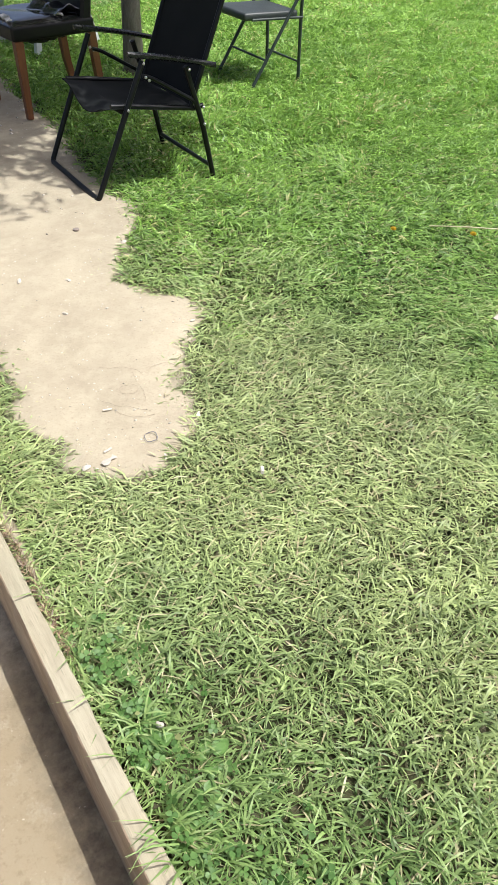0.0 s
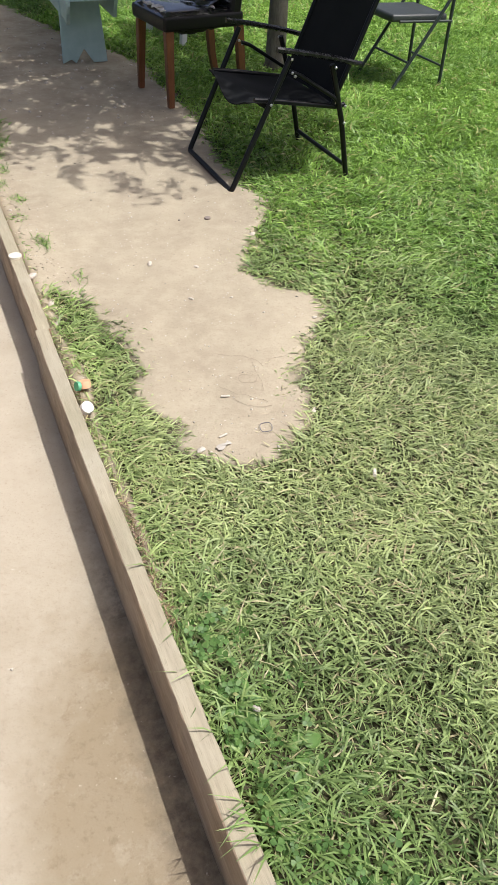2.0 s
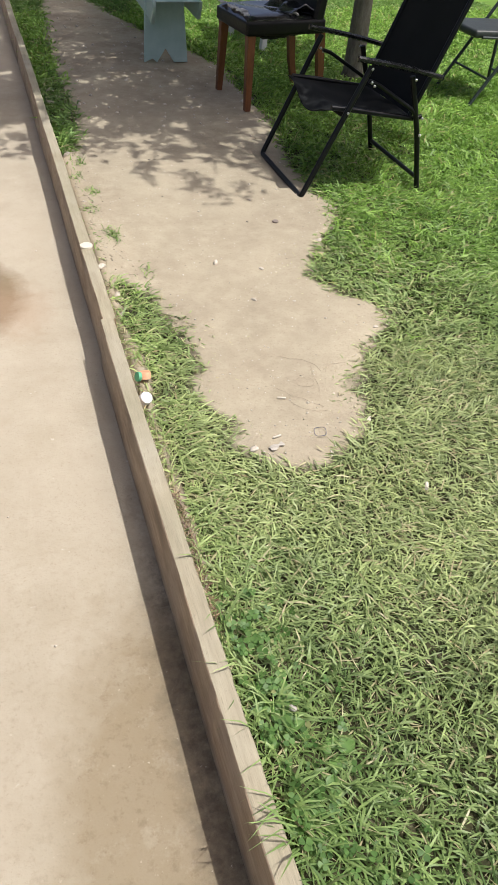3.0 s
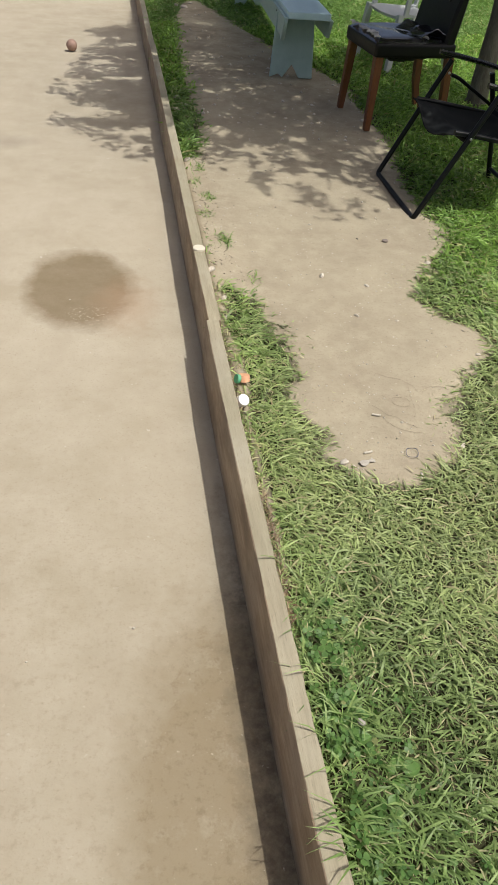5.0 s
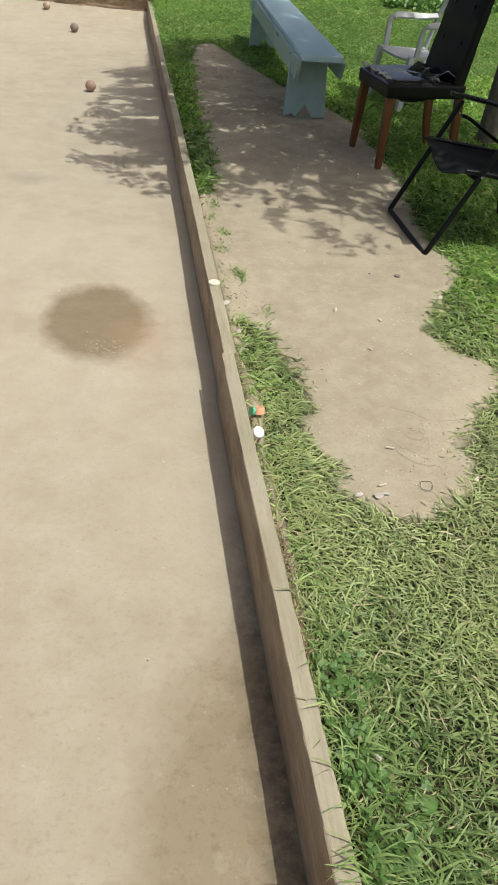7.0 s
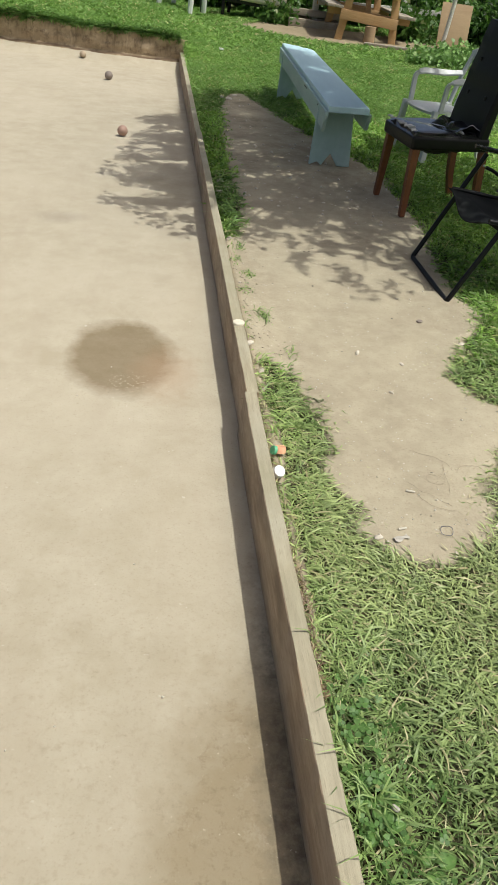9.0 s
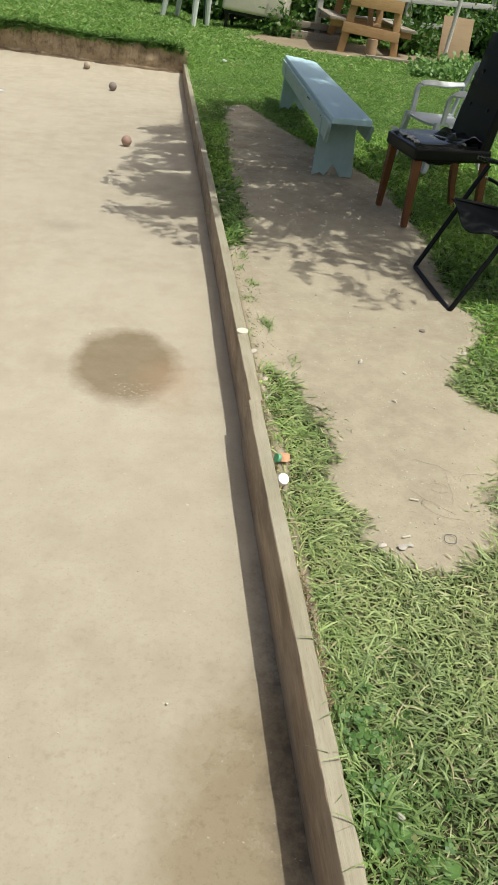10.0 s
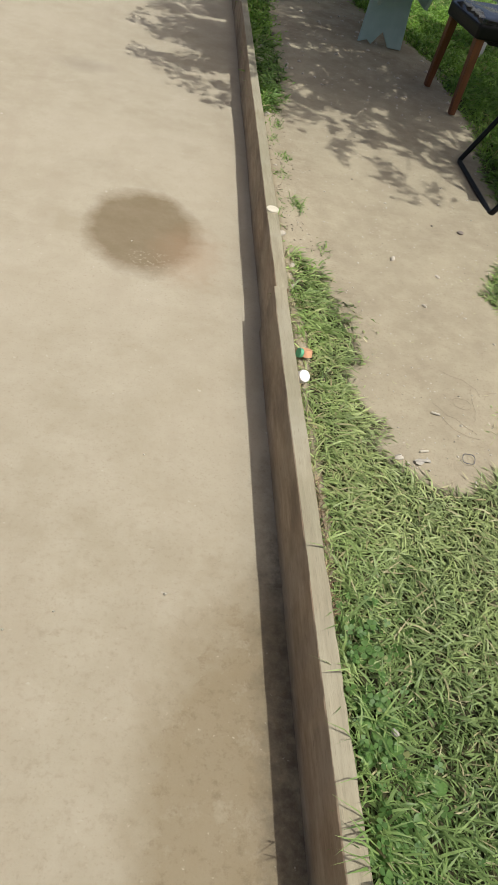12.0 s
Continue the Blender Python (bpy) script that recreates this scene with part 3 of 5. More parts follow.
def bank():
    """The cut earth face at the lane's far end, undercut below the turf."""
    xs = np.arange(-4.9, 0.06, 0.035)
    rows = []
    for k in np.linspace(0, 1, 25):
        top = ground_z(xs, bank_line(xs) + 0.28)
        z = -0.07 + (top + 0.015 + 0.07) * k
        step = 0.030 * smooth(k, 0.16, 0.20) - 0.018 * smooth(k, 0.24, 0.5) + 0.05 * k
        y = bank_line(xs) + 0.02 + step + 0.016 * wave(xs, z * 1.5, 3.0) + 0.010 * (speck(xs, z * 2.0, 14.0, 1.0) - 0.5) + 0.014 * (speck(xs, z, 40.0, 2.0) - 0.5)
        rows.append(np.stack([xs, y, z], 1))
    rows.append(np.stack([xs, bank_line(xs) + 0.46, ground_z(xs, bank_line(xs) + 0.46) - 0.01], 1))
    v = np.concatenate(rows)
    nx = len(xs)
    i = (np.arange(len(rows) - 1)[:, None] * nx + np.arange(nx - 1)[None]).ravel()
    tris = np.concatenate([np.stack([i, i + 1, i + nx + 1], 1), np.stack([i, i + nx + 1, i + nx], 1)])
    return tagged(new("earth_bank", raw_mesh("earth_bank", v, tris, M_BANK)), "eroded brown earth bank under overhanging turf", "bank", kind="structure")


ground()
court()
bank()


# ---- the lane's side boards ----
def side_board():
    """Planks on edge, end to end, slightly bowed, with worn arrises."""
    top = thing("side_board", "weathered grey-brown timber kickboard edging the clay lane", "board", kind="structure")
    # from, to, top height, shift at either end
    spans = ((-2.6, 0.16, 0.082, 0.0, 0.001), (0.1608, 2.276, 0.083, 0.001, -0.006), (2.278, 6.0, 0.079, 0.002, 0.008), (6.004, 10.15, 0.075, 0.004, 0.008))
    for n, (a, b, z1, da, db) in enumerate(spans):
        bm = bmesh.new()
        ys = np.linspace(a, b, 160)
        prof = ((-0.027, COURT_Z - 0.03), (-0.016, z1 - 0.0025), (-0.0135, z1 - 0.0004), (0.0245, z1), (0.027, z1 - 0.003), (0.024, COURT_Z - 0.03))
        rings = []
        for y in ys:
            f = (y - a) / (b - a)
            bow = da + (db - da) * f - 0.004 * math.sin(math.pi * f) * (n == 1) + 0.0008 * math.sin(5 * y + n)
            chip = float(speck(y, n, 34.0, 3)) * 0.6 + float(speck(y, n, 9.0, 4)) * 0.4
            rings.append([bm.verts.new((BOARD_X + bow + px + 0.0002 * math.sin(31 * y + 2 * k) - (0.003 * chip ** 4 if k in (3, 4) else 0) + (0.0008 * chip ** 4 if k in (1, 2) else 0), y, pz + (0.0006 * math.sin(17 * y) - 0.002 * chip ** 2 * (k in (1, 4)) if k in (1, 2, 3, 4) else 0))) for k, (px, pz) in enumerate(prof)])
        for ra, rb in zip(rings, rings[1:]):
            for k in range(len(prof) - 1):
                bm.faces.new((ra[k], ra[k + 1], rb[k + 1], rb[k])).material_index = int(k in (2, 3))
        bm.faces.new(rings[0])
        bm.faces.new(rings[-1][::-1])
        part("plank", bm, M_BOARD, top).data.materials.append(M_BOARDTOP)
    return top


side_board()


# ---- folding sling chair ----
def sling_chair(at):
    """Faces -x; width along y; 0.56 wide, arms at 0.57."""
    c = thing("folding_chair", "black steel folding chair with sagging black sling fabric", "chair", at)
    w = 0.279
    r = 0.0125
    front = part("front_frame", tube(rounded([(0.262, -w, 0.553), (0.0, -w, 0.012), (0.0, w, 0.012), (0.262, w, 0.553)], 0.02), r), M_STEEL, c)
    part("rear_frame", tube(rounded([(0.474, -w + 0.018, 0.505), (0.552, -w + 0.018, 0.26), (0.608, -w + 0.018, 0.0)], 0.04), r), M_STEEL, c)
    part("rear_frame", tube(rounded([(0.474, w - 0.018, 0.505), (0.552, w - 0.018, 0.26), (0.608, w - 0.018, 0.0)], 0.04), r), M_STEEL, c)
    part("stretcher", tube([(0.597, -w + 0.018, 0.055), (0.597, w - 0.018, 0.055)], 0.010), M_STEEL, c)
    for s in (-1, 1):
        bm = bmesh.new()
        n = 14
        rings = []
        for k in range(n + 1):
            f = k / n
            x, z = 0.195 + 0.42 * f, 0.585 - 0.085 * f + 0.006 * math.sin(f * math.pi)
            hw = 0.0165 * (1 - 0.45 * abs(2 * f - 0.9) ** 4)
            rings.append([bm.verts.new((x, s * (w + 0.002) + dy * hw, z + dz)) for dy, dz in ((-1, -0.006), (-1, 0.004), (-0.5, 0.010), (0.5, 0.010), (1, 0.004), (1, -0.006), (0.4, -0.012), (-0.4, -0.012))])
        for ra, rb in zip(rings, rings[1:]):
            for k in range(8):
                bm.faces.new((ra[k], ra[(k + 1) % 8], rb[(k + 1) % 8], rb[k]))
        bm.faces.new(rings[0][::-1])
        bm.faces.new(rings[-1])
        part("armrest", bm, M_ARM, c, "glossy black armrest")
        # seat rail and the link from the front leg to the rear pivot
        part("seat_rail", tube(rounded([(0.115, s * (w - 0.034), 0.385), (0.20, s * (w - 0.034), 0.375), (0.53, s * (w - 0.034), 0.322), (0.565, s * (w - 0.034), 0.33)], 0.04), 0.011), M_STEEL, c)
        part("link", tube(rounded([(0.268, s * (w - 0.016), 0.492), (0.31, s * (w - 0.016), 0.478), (0.505, s * (w - 0.016), 0.365), (0.535, s * (w - 0.016), 0.33)], 0.03), 0.0085), M_STEEL, c)
        part("back_rail", tube([(0.50, s * (w - 0.036), 0.325), (0.60, s * (w - 0.036), 0.56), (0.775, s * (w - 0.036), 0.985)], 0.011), M_STEEL, c)
        for x, z in ((0.262, 0.545), (0.478, 0.497), (0.268, 0.492), (0.283, 0.478), (0.545, 0.335), (0.549, 0.262), (0.176, 0.372)):
            part("rivet", ball(0.0065, (x, s * (w + 0.011), z), 10, 6), M_RIVET, front, "bright steel rivet")
    # seat cloth: sags, and droops at the front edge
    grid = []
    for a in np.linspace(0, 1, 19):
        row = []
        for b in np.linspace(-1, 1, 15):
            x = 0.085 + 0.455 * a
            z = 0.392 - 0.070 * a - 0.035 * (1 - b * b) * math.sin(math.pi * min(1, a * 1.05)) - 0.004 * math.sin(7 * b + 5 * a)
            z -= 0.07 * smooth(0.22 - a, 0.0, 0.22) * math.exp(-((b + 0.15) / 0.6) ** 2)
            row.append((x + 0.012 * b * (1 - a), b * (w - 0.024), float(z)))
        grid.append(row)
    part("seat", sheet(grid, 0.004), M_SLING, c)
    part("front_bar", tube([(0.182, -w + 0.03, 0.352), (0.19, 0, 0.335), (0.182, w - 0.03, 0.352)], 0.014), M_SLING, c, "dusty fabric roll over the seat bar")
    grid = []
    for a in np.linspace(0, 1, 17):
        row = []
        for b in np.linspace(-1, 1, 13):
            x, z = 0.505 + 0.285 * a, 0.335 + 0.665 * a
            row.append((x + 0.028 * (1 - b * b), b * (w - 0.028), z - 0.010 * (1 - b * b)))
        grid.append(row)
    part("backrest", sheet(grid, 0.004), M_SLING, c)
    part("top_bar", tube([(0.79, -w + 0.036, 0.995), (0.79, w - 0.036, 0.995)], 0.012), M_STEEL, c)
    return c


sling_chair(pose(1.03, 3.531, -0.010))


# ---- padded steel folding chair ----
def padded_chair(at):
    """Faces -x."""
    c = thing("folding_chair", "dark metal folding chair with grey padded seat on lawn", "chair", at)
    w = 0.215
    part("front_frame", tube(rounded([(0.0, -w, 0.0), (0.36, -w, 0.62), (0.44, -w, 0.80), (0.44, w, 0.80), (0.36, w, 0.62), (0.0, w, 0.0)], 0.05), 0.011), M_TUBE2, c)
    part("front_stretcher", tube([(0.10, -w, 0.172), (0.10, w, 0.172)], 0.008), M_TUBE2, c)
    for s in (-1, 1):
        part("rear_leg", tube([(0.375, s * (w - 0.025), 0.0), (0.37, s * (w - 0.025), 0.35), (0.372, s * (w - 0.025), 0.66)], 0.011), M_TUBE2, c)
        part("seat_rail", tube([(0.0, s * (w - 0.02), 0.44), (0.38, s * (w - 0.02), 0.425)], 0.009), M_TUBE2, c)
    part("rear_stretcher", tube([(0.374, -w + 0.025, 0.125), (0.374, w - 0.025, 0.125)], 0.008), M_TUBE2, c)
    part("seat", box((0.40, 0.37, 0.050), (0.15, 0, 0.452), 0.018, (0, 2, 0), 3), M_SEAT2, c)
    part("backrest", box((0.022, 0.41, 0.20), (0.415, 0, 0.70), 0.009, (0, 22, 0), 3), M_SEAT2, c)
    return c


padded_chair(pose(2.615, 4.635, -0.005, 0, 0, -0.7) @ Matrix.Diagonal((1.0, 1.0, 0.86, 1.0)))


# ---- torn vinyl dining chair ----
def dining_chair(at):
    """Faces -x; seat front edge at x = 0."""
    c = thing("dining_chair", "torn black vinyl dining chair with orange-brown wooden legs", "chair", at)
    w = 0.225
    for x, y, tilt, splay in ((0.026, -w + 0.006, 2.0, -4.0), (0.026, w - 0.006, 2.0, 4.0)):
        bm = bmesh.new()
        bmesh.ops.create_cube(bm, size=1)
        for v in bm.verts:
            k = 0.017 if v.co.z < 0 else 0.024
            v.co = Vector((v.co.x * 2 * k, v.co.y * 2 * k, (v.co.z + 0.5) * 0.41))
        bmesh.ops.bevel(bm, geom=bm.edges[:], offset=0.003, segments=2, affect="EDGES")
        part("leg", bm, M_CHAIRLEG, c, at=pose(x, y, 0, splay, tilt, 0))
    for y in (-w + 0.035, w - 0.035):
        bm = bmesh.new()
        rings = []
        for x, z, k in ((0.535, 0.0, 0.016), (0.50, 0.16, 0.019), (0.475, 0.42, 0.022)):
            rings.append([bm.verts.new((x + a * k, y + b * k, z)) for a, b in ((-1, -1), (1, -1), (1, 1), (-1, 1))])
        for ra, rb in zip(rings, rings[1:]):
            for k in range(4):
                bm.faces.new((ra[k], ra[(k + 1) % 4], rb[(k + 1) % 4], rb[k]))
        bm.faces.new(rings[0][::-1])
        bm.faces.new(rings[-1])
        part("leg", bm, M_CHAIRLEG, c)
    part("seat_rail", box((0.49, 0.455, 0.075), (0.245, 0, 0.425), 0.018, (0, 0, 0), 3), M_BACKVINYL, c)
    # cushion with a lifted, torn cover
    grid = []
    for a in np.linspace(0, 1, 25):
        row = []
        for b in np.linspace(-1, 1, 25):
            edge = (1 - abs(2 * a - 1) ** 12) * (1 - abs(b) ** 12)
            z = 0.458 + 0.030 * edge + 0.0022 * math.sin(9 * a + 4 * b) * edge - 0.006 * smooth(a - 0.45 - 0.3 * b, 0.0, 0.4) * edge
            row.append((0.004 + 0.47 * a, b * 0.222, float(z)))
        grid.append(row)
    cushion = part("cushion", sheet(grid, 0.02), M_VINYL, c, "glossy black vinyl cushion with a torn cover")
    rng = random.Random(4)
    for px, py, ln, wd in ((0.012, 0.165, 0.045, 0.020), (0.022, 0.02, 0.075, 0.016), (0.030, -0.075, 0.050, 0.026), (0.014, -0.165, 0.040, 0.017), (0.30, -0.16, 0.060, 0.022), (0.385, -0.02, 0.03, 0.016)):
        out = []
        for k in range(26):
            q = rng.uniform(0.45, 1.25)
            out.append((wd * q * math.cos(k * math.tau / 26), ln * q * math.sin(k * math.tau / 26)))
        b = slab(out, -0.002, 0.005, 0.001)
        for v in b.verts:
            v.co.z -= 6.0 * min(0.0, v.co.x + 0.006) ** 2 * 3 - 0.004 * math.sin(120 * v.co.y)
        part("torn_backing", b, M_FLEECE, cushion, "torn whitish fabric backing", pose(px, py, 0.487))
    # crumpled flap of the cover
    grid = []
    for a in np.linspace(0, 1, 12):
        grid.append([(0.25 + 0.16 * a + 0.03 * math.sin(5 * b), b * 0.12 - 0.08, 0.488 + 0.030 * math.sin(math.pi * a) * (1 + 0.5 * math.sin(6 * b + 2)) - 0.004 * math.cos(14 * a + 4 * b)) for b in np.linspace(-1, 1, 12)])
    part("cover_flap", sheet(grid, 0.004), M_VINYL, cushion, "crumpled torn black vinyl flap")
    # sagging webbing under the seat
    grid = []
    for a in np.linspace(0, 1, 10):
        grid.append([(0.08 + 0.3 * a, 0.17 * b, 0.385 - 0.045 * (1 - b * b) * (1 - (2 * a - 1) ** 2) - 0.012 * math.sin(11 * a + 7 * b)) for b in np.linspace(-1, 1, 10)])
    part("sagging_lining", sheet(grid, 0.004), M_DARK, c, "sagging black lining")
    bm = bmesh.new()
    rings = []
    for a in np.linspace(0, 1, 14):
        x, z = 0.445 + 0.095 * a + 0.02 * a * a, 0.44 + 0.60 * a
        t = 0.034 * (1 - 0.25 * a) - 0.007 * math.exp(-((a - 0.42) / 0.05) ** 2) - 0.006 * math.exp(-((a - 0.72) / 0.05) ** 2)
        hw = 0.222 - 0.012 * a
        rings.append([bm.verts.new((x + dx * t, dy * hw, z)) for dx, dy in ((-1.0, -0.93), (-1.15, -0.5), (-1.2, 0), (-1.15, 0.5), (-1.0, 0.93), (-0.5, 1), (0.6, 1), (1, 0.93), (1, 0), (1, -0.93), (0.6, -1), (-0.5, -1))])
    for ra, rb in zip(rings, rings[1:]):
        for k in range(12):
            bm.faces.new((ra[k], ra[(k + 1) % 12], rb[(k + 1) % 12], rb[k]))
    bm.faces.new(rings[0][::-1])
    bm.faces.new(rings[-1])
    back = part("backrest", bm, M_BACKVINYL, c)
    for z, y in ((0.66, -0.11), (0.66, 0.11), (0.84, -0.11), (0.84, 0.11)):
        f = (z - 0.44) / 0.60
        part("button", box((0.012, 0.022, 0.022), (0.445 + 0.095 * f + 0.02 * f * f - 0.0315, y, z), 0.005), M_BACKVINYL, back, "sunken vinyl button")
    return c


dining_chair(pose(1.112, 4.70, 0.0, 0, 0, 6))


# ---- white plastic armchair ----
def resin_chair(at, label="white moulded plastic garden armchair on the grass"):
    """Faces -x."""
    c = thing("plastic_chair", label, "chair", at)
    w = 0.27
    grid = []
    for a in np.linspace(0, 1, 11):
        grid.append([(0.02 + 0.44 * a, b * 0.235, 0.415 - 0.03 * a - 0.014 * (1 - b * b) - 0.02 * (1 - smooth(a, 0, 0.15))) for b in np.linspace(-1, 1, 9)])
    part("seat", sheet([[(float(x), float(y), float(z)) for x, y, z in row] for row in grid], 0.02), M_RESIN, c)

    def strap(points, wide, thick, flat):
        bm = bmesh.new()
        rings = []
        pts = [Vector(p) for p in points]
        for i, p in enumerate(pts):
            d = (pts[min(i + 1, len(pts) - 1)] - pts[max(i - 1, 0)]).normalized()
            u = Vector(flat)
            u = (u - d * u.dot(d)).normalized()
            v = d.cross(u)
            rings.append([bm.verts.new(p + u * a * wide / 2 + v * b * thick / 2) for a, b in ((-1, -0.6), (-0.8, -1), (0.8, -1), (1, -0.6), (1, 0.6), (0.8, 1), (-0.8, 1), (-1, 0.6))])
        for ra, rb in zip(rings, rings[1:]):
            for k in range(8):
                bm.faces.new((ra[k], ra[(k + 1) % 8], rb[(k + 1) % 8], rb[k]))
        bm.faces.new(rings[0][::-1])
        bm.faces.new(rings[-1])
        return bm

    for s in (-1, 1):
        part("front_leg", strap([(-0.03, s * 0.275, 0.0), (0.0, s * 0.262, 0.22), (0.02, s * 0.25, 0.41)], 0.055, 0.045, (1, 0, 0)), M_RESIN, c)
        part("rear_leg", strap([(0.56, s * 0.255, 0.0), (0.50, s * 0.24, 0.22), (0.44, s * 0.22, 0.40)], 0.055, 0.04, (1, 0, 0)), M_RESIN, c)
        part("arm", strap(rounded([(0.065, s * 0.255, 0.40), (0.075, s * w, 0.615), (0.15, s * (w + 0.005), 0.64), (0.40, s * (w - 0.01), 0.63), (0.52, s * (w - 0.04), 0.64)], 0.05), 0.05, 0.022, (1, 0.2, 0.4)), M_RESIN, c)
        part("back_post", strap([(0.45, s * 0.225, 0.39), (0.52, s * 0.23, 0.62), (0.58, s * 0.21, 0.80)], 0.05, 0.022, (0, 1, 0)), M_RESIN, c)
    part("back_rail", strap(rounded([(0.58, -0.22, 0.79), (0.605, -0.1, 0.835), (0.605, 0.1, 0.835), (0.58, 0.22, 0.79)], 0.08), 0.07, 0.022, (0, 0, 1)), M_RESIN, c)
    for y in np.linspace(-0.15, 0.15, 5):
        part("back_slat", strap([(0.455, y * 0.9, 0.39), (0.53, y, 0.6), (0.595, y, 0.82)], 0.038, 0.014, (0, 1, 0)), M_RESIN, c)
    return c


resin_chair(pose(1.70, 6.13, -0.015, 0, 0, 12.5) @ Matrix.Diagonal((0.9, 0.9, 0.9, 1.0)))


# ---- painted bench ----
def bench(at):
    """Runs along +y from its near end; top at 0.44."""
    c = thing("bench", "long pale teal painted wooden bench with notched board legs", "bench", at)
    L = 3.15
    # the seat plank, chipped at its far end
    out = [(-0.14, 0), (0.14, 0.004), (0.142, L - 0.35), (0.10, L - 0.22), (0.055, L - 0.20), (0.02, L - 0.10), (-0.06, L - 0.04), (-0.10, L + 0.02), (-0.14, L)]
    part("seat", slab(out, 0.398, 0.44, 0.005), M_BENCHTOP, c, "seat plank with worn blue paint, paled for skylight, and a chipped end")
    for s in (-1, 1):
        # skirts with slanting ends
        bm = bmesh.new()
        z0, z1 = 0.285, 0.397
        prof = [(0.035 if s < 0 else 0.03, z1), (0.10, z0), (L - 0.12, z0), (L - 0.05, z1)]
        if s < 0:
            prof = [(-0.015, z1 + 0.012), (-0.02, z1 - 0.02), (0.055, z0 - 0.02), (0.12, z0), (L - 0.12, z0), (L - 0.03, z1), (L - 0.03, z1 + 0.012)]
        f = bm.faces.new([bm.verts.new((0, y, z)) for y, z in prof])
        r = bmesh.ops.extrude_face_region(bm, geom=[f])
        bmesh.ops.translate(bm, vec=(0.024, 0, 0), verts=[v for v in r["geom"] if isinstance(v, bmesh.types.BMVert)])
        bmesh.ops.recalc_face_normals(bm, faces=bm.faces)
        bmesh.ops.bevel(bm, geom=bm.edges[:], offset=0.003, segments=1, affect="EDGES")
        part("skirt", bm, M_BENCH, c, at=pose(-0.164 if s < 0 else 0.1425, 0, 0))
    for y in (0.24, 2.74):
        bm = bmesh.new()
        prof = [(-0.125, 0.396), (0.128, 0.396), (0.155, 0.0), (0.062, 0.0), (0.005, 0.085), (-0.055, 0.0), (-0.085, 0.024), (-0.142, 0.0)]
        f = bm.faces.new([bm.verts.new((x, 0, z)) for x, z in prof])
        r = bmesh.ops.extrude_face_region(bm, geom=[f])
        bmesh.ops.translate(bm, vec=(0, 0.028, 0), verts=[v for v in r["geom"] if isinstance(v, bmesh.types.BMVert)])
        bmesh.ops.recalc_face_normals(bm, faces=bm.faces)
        bmesh.ops.bevel(bm, geom=bm.edges[:], offset=0.003, segments=1, affect="EDGES")
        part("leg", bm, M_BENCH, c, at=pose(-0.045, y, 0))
    for dy in (0.31, 0.95, 1.0, 1.05):
        part("nail", ball(0.006, (-0.164, dy, 0.39), 8, 6), M_DARK, c, "dark rusted nail head")
    return c


bench(pose(0.955, 5.325, 0.0, 0, 0, -2.6))


# ---- the lane's balls ----
def bowl(r, at, mat, label):
    o = part("bowling_ball", ball(r, (0, 0, 0), 28, 16), mat, None, "", Matrix.Translation(at))
    return tagged(o, label, "ball", "balls on the lane")


bowl(0.041, (-0.580, 6.465, COURT_Z + 0.042), M_BALL_RED, "dusty red-brown bocce ball on the clay lane")
bowl(0.043, (-0.812, 8.94, COURT_Z + 0.042), M_BALL_GREY, "dusty dark grey bocce ball on the clay lane")
bowl(0.040, (-1.18, 10.19, COURT_Z + 0.054), M_BALL_TAN, "pale tan dusty ball by the earth bank")


# ---- tree ----
def leaf_cloud(name, mat, centres, per, spread, size, rng, droop=0.3, slim=0.5):
    """Many folded leaves round the given centres, as arrays."""
    c = np.repeat(centres, per, 0)
    n = len(c)
    p = c + rng.normal(0, 1, (n, 3)) * spread
    d = rng.normal(0, 1, (n, 3))
    d[:, 2] -= droop
    d /= np.linalg.norm(d, axis=1, keepdims=True)
    up = rng.normal(0, 0.5, (n, 3)) + (0, 0, 1)
    s = np.cross(d, up)
    s /= np.linalg.norm(s, axis=1, keepdims=True) + 1e-6
    k = np.cross(s, d)
    L = (size * rng.uniform(0.6, 1.25, n))[:, None]
    a, b, e, f = p, p + d * L * 0.45 + s * L * slim / 2 + k * L * 0.06, p + d * L, p + d * L * 0.45 - s * L * slim / 2 + k * L * 0.06
    v = np.stack([a, b, e, f], 1).reshape(-1, 3)
    i = np.arange(n) * 4
    tris = np.concatenate([np.stack([i, i + 1, i + 2], 1), np.stack([i, i + 2, i + 3], 1)])
    return raw_mesh(name, v, tris, mat)


# where the crown stands over the ground along the sun's slant: its lane side, near side, garden side
CROWN_Y = (4.10, 4.18, 4.32, 4.44, 4.63, 4.74, 4.96, 5.19, 5.46, 6.0, 6.44, 6.9, 7.15, 7.46, 8.3)
CROWN_LANE = (0.0, -0.21, -0.29, -0.38, -0.50, -0.66, -0.63, -0.58, -0.74, -0.53, -0.49, -0.36, -0.47, -0.17, 0.12)
CROWN_X = (-0.8, -0.1, 0.15, 0.27, 0.46, 0.57, 0.84, 1.06, 1.3, 1.8)
CROWN_NEAR = (4.0, 4.1, 3.9, 3.66, 3.30, 3.20, 3.30, 3.42, 3.40, 3.6)
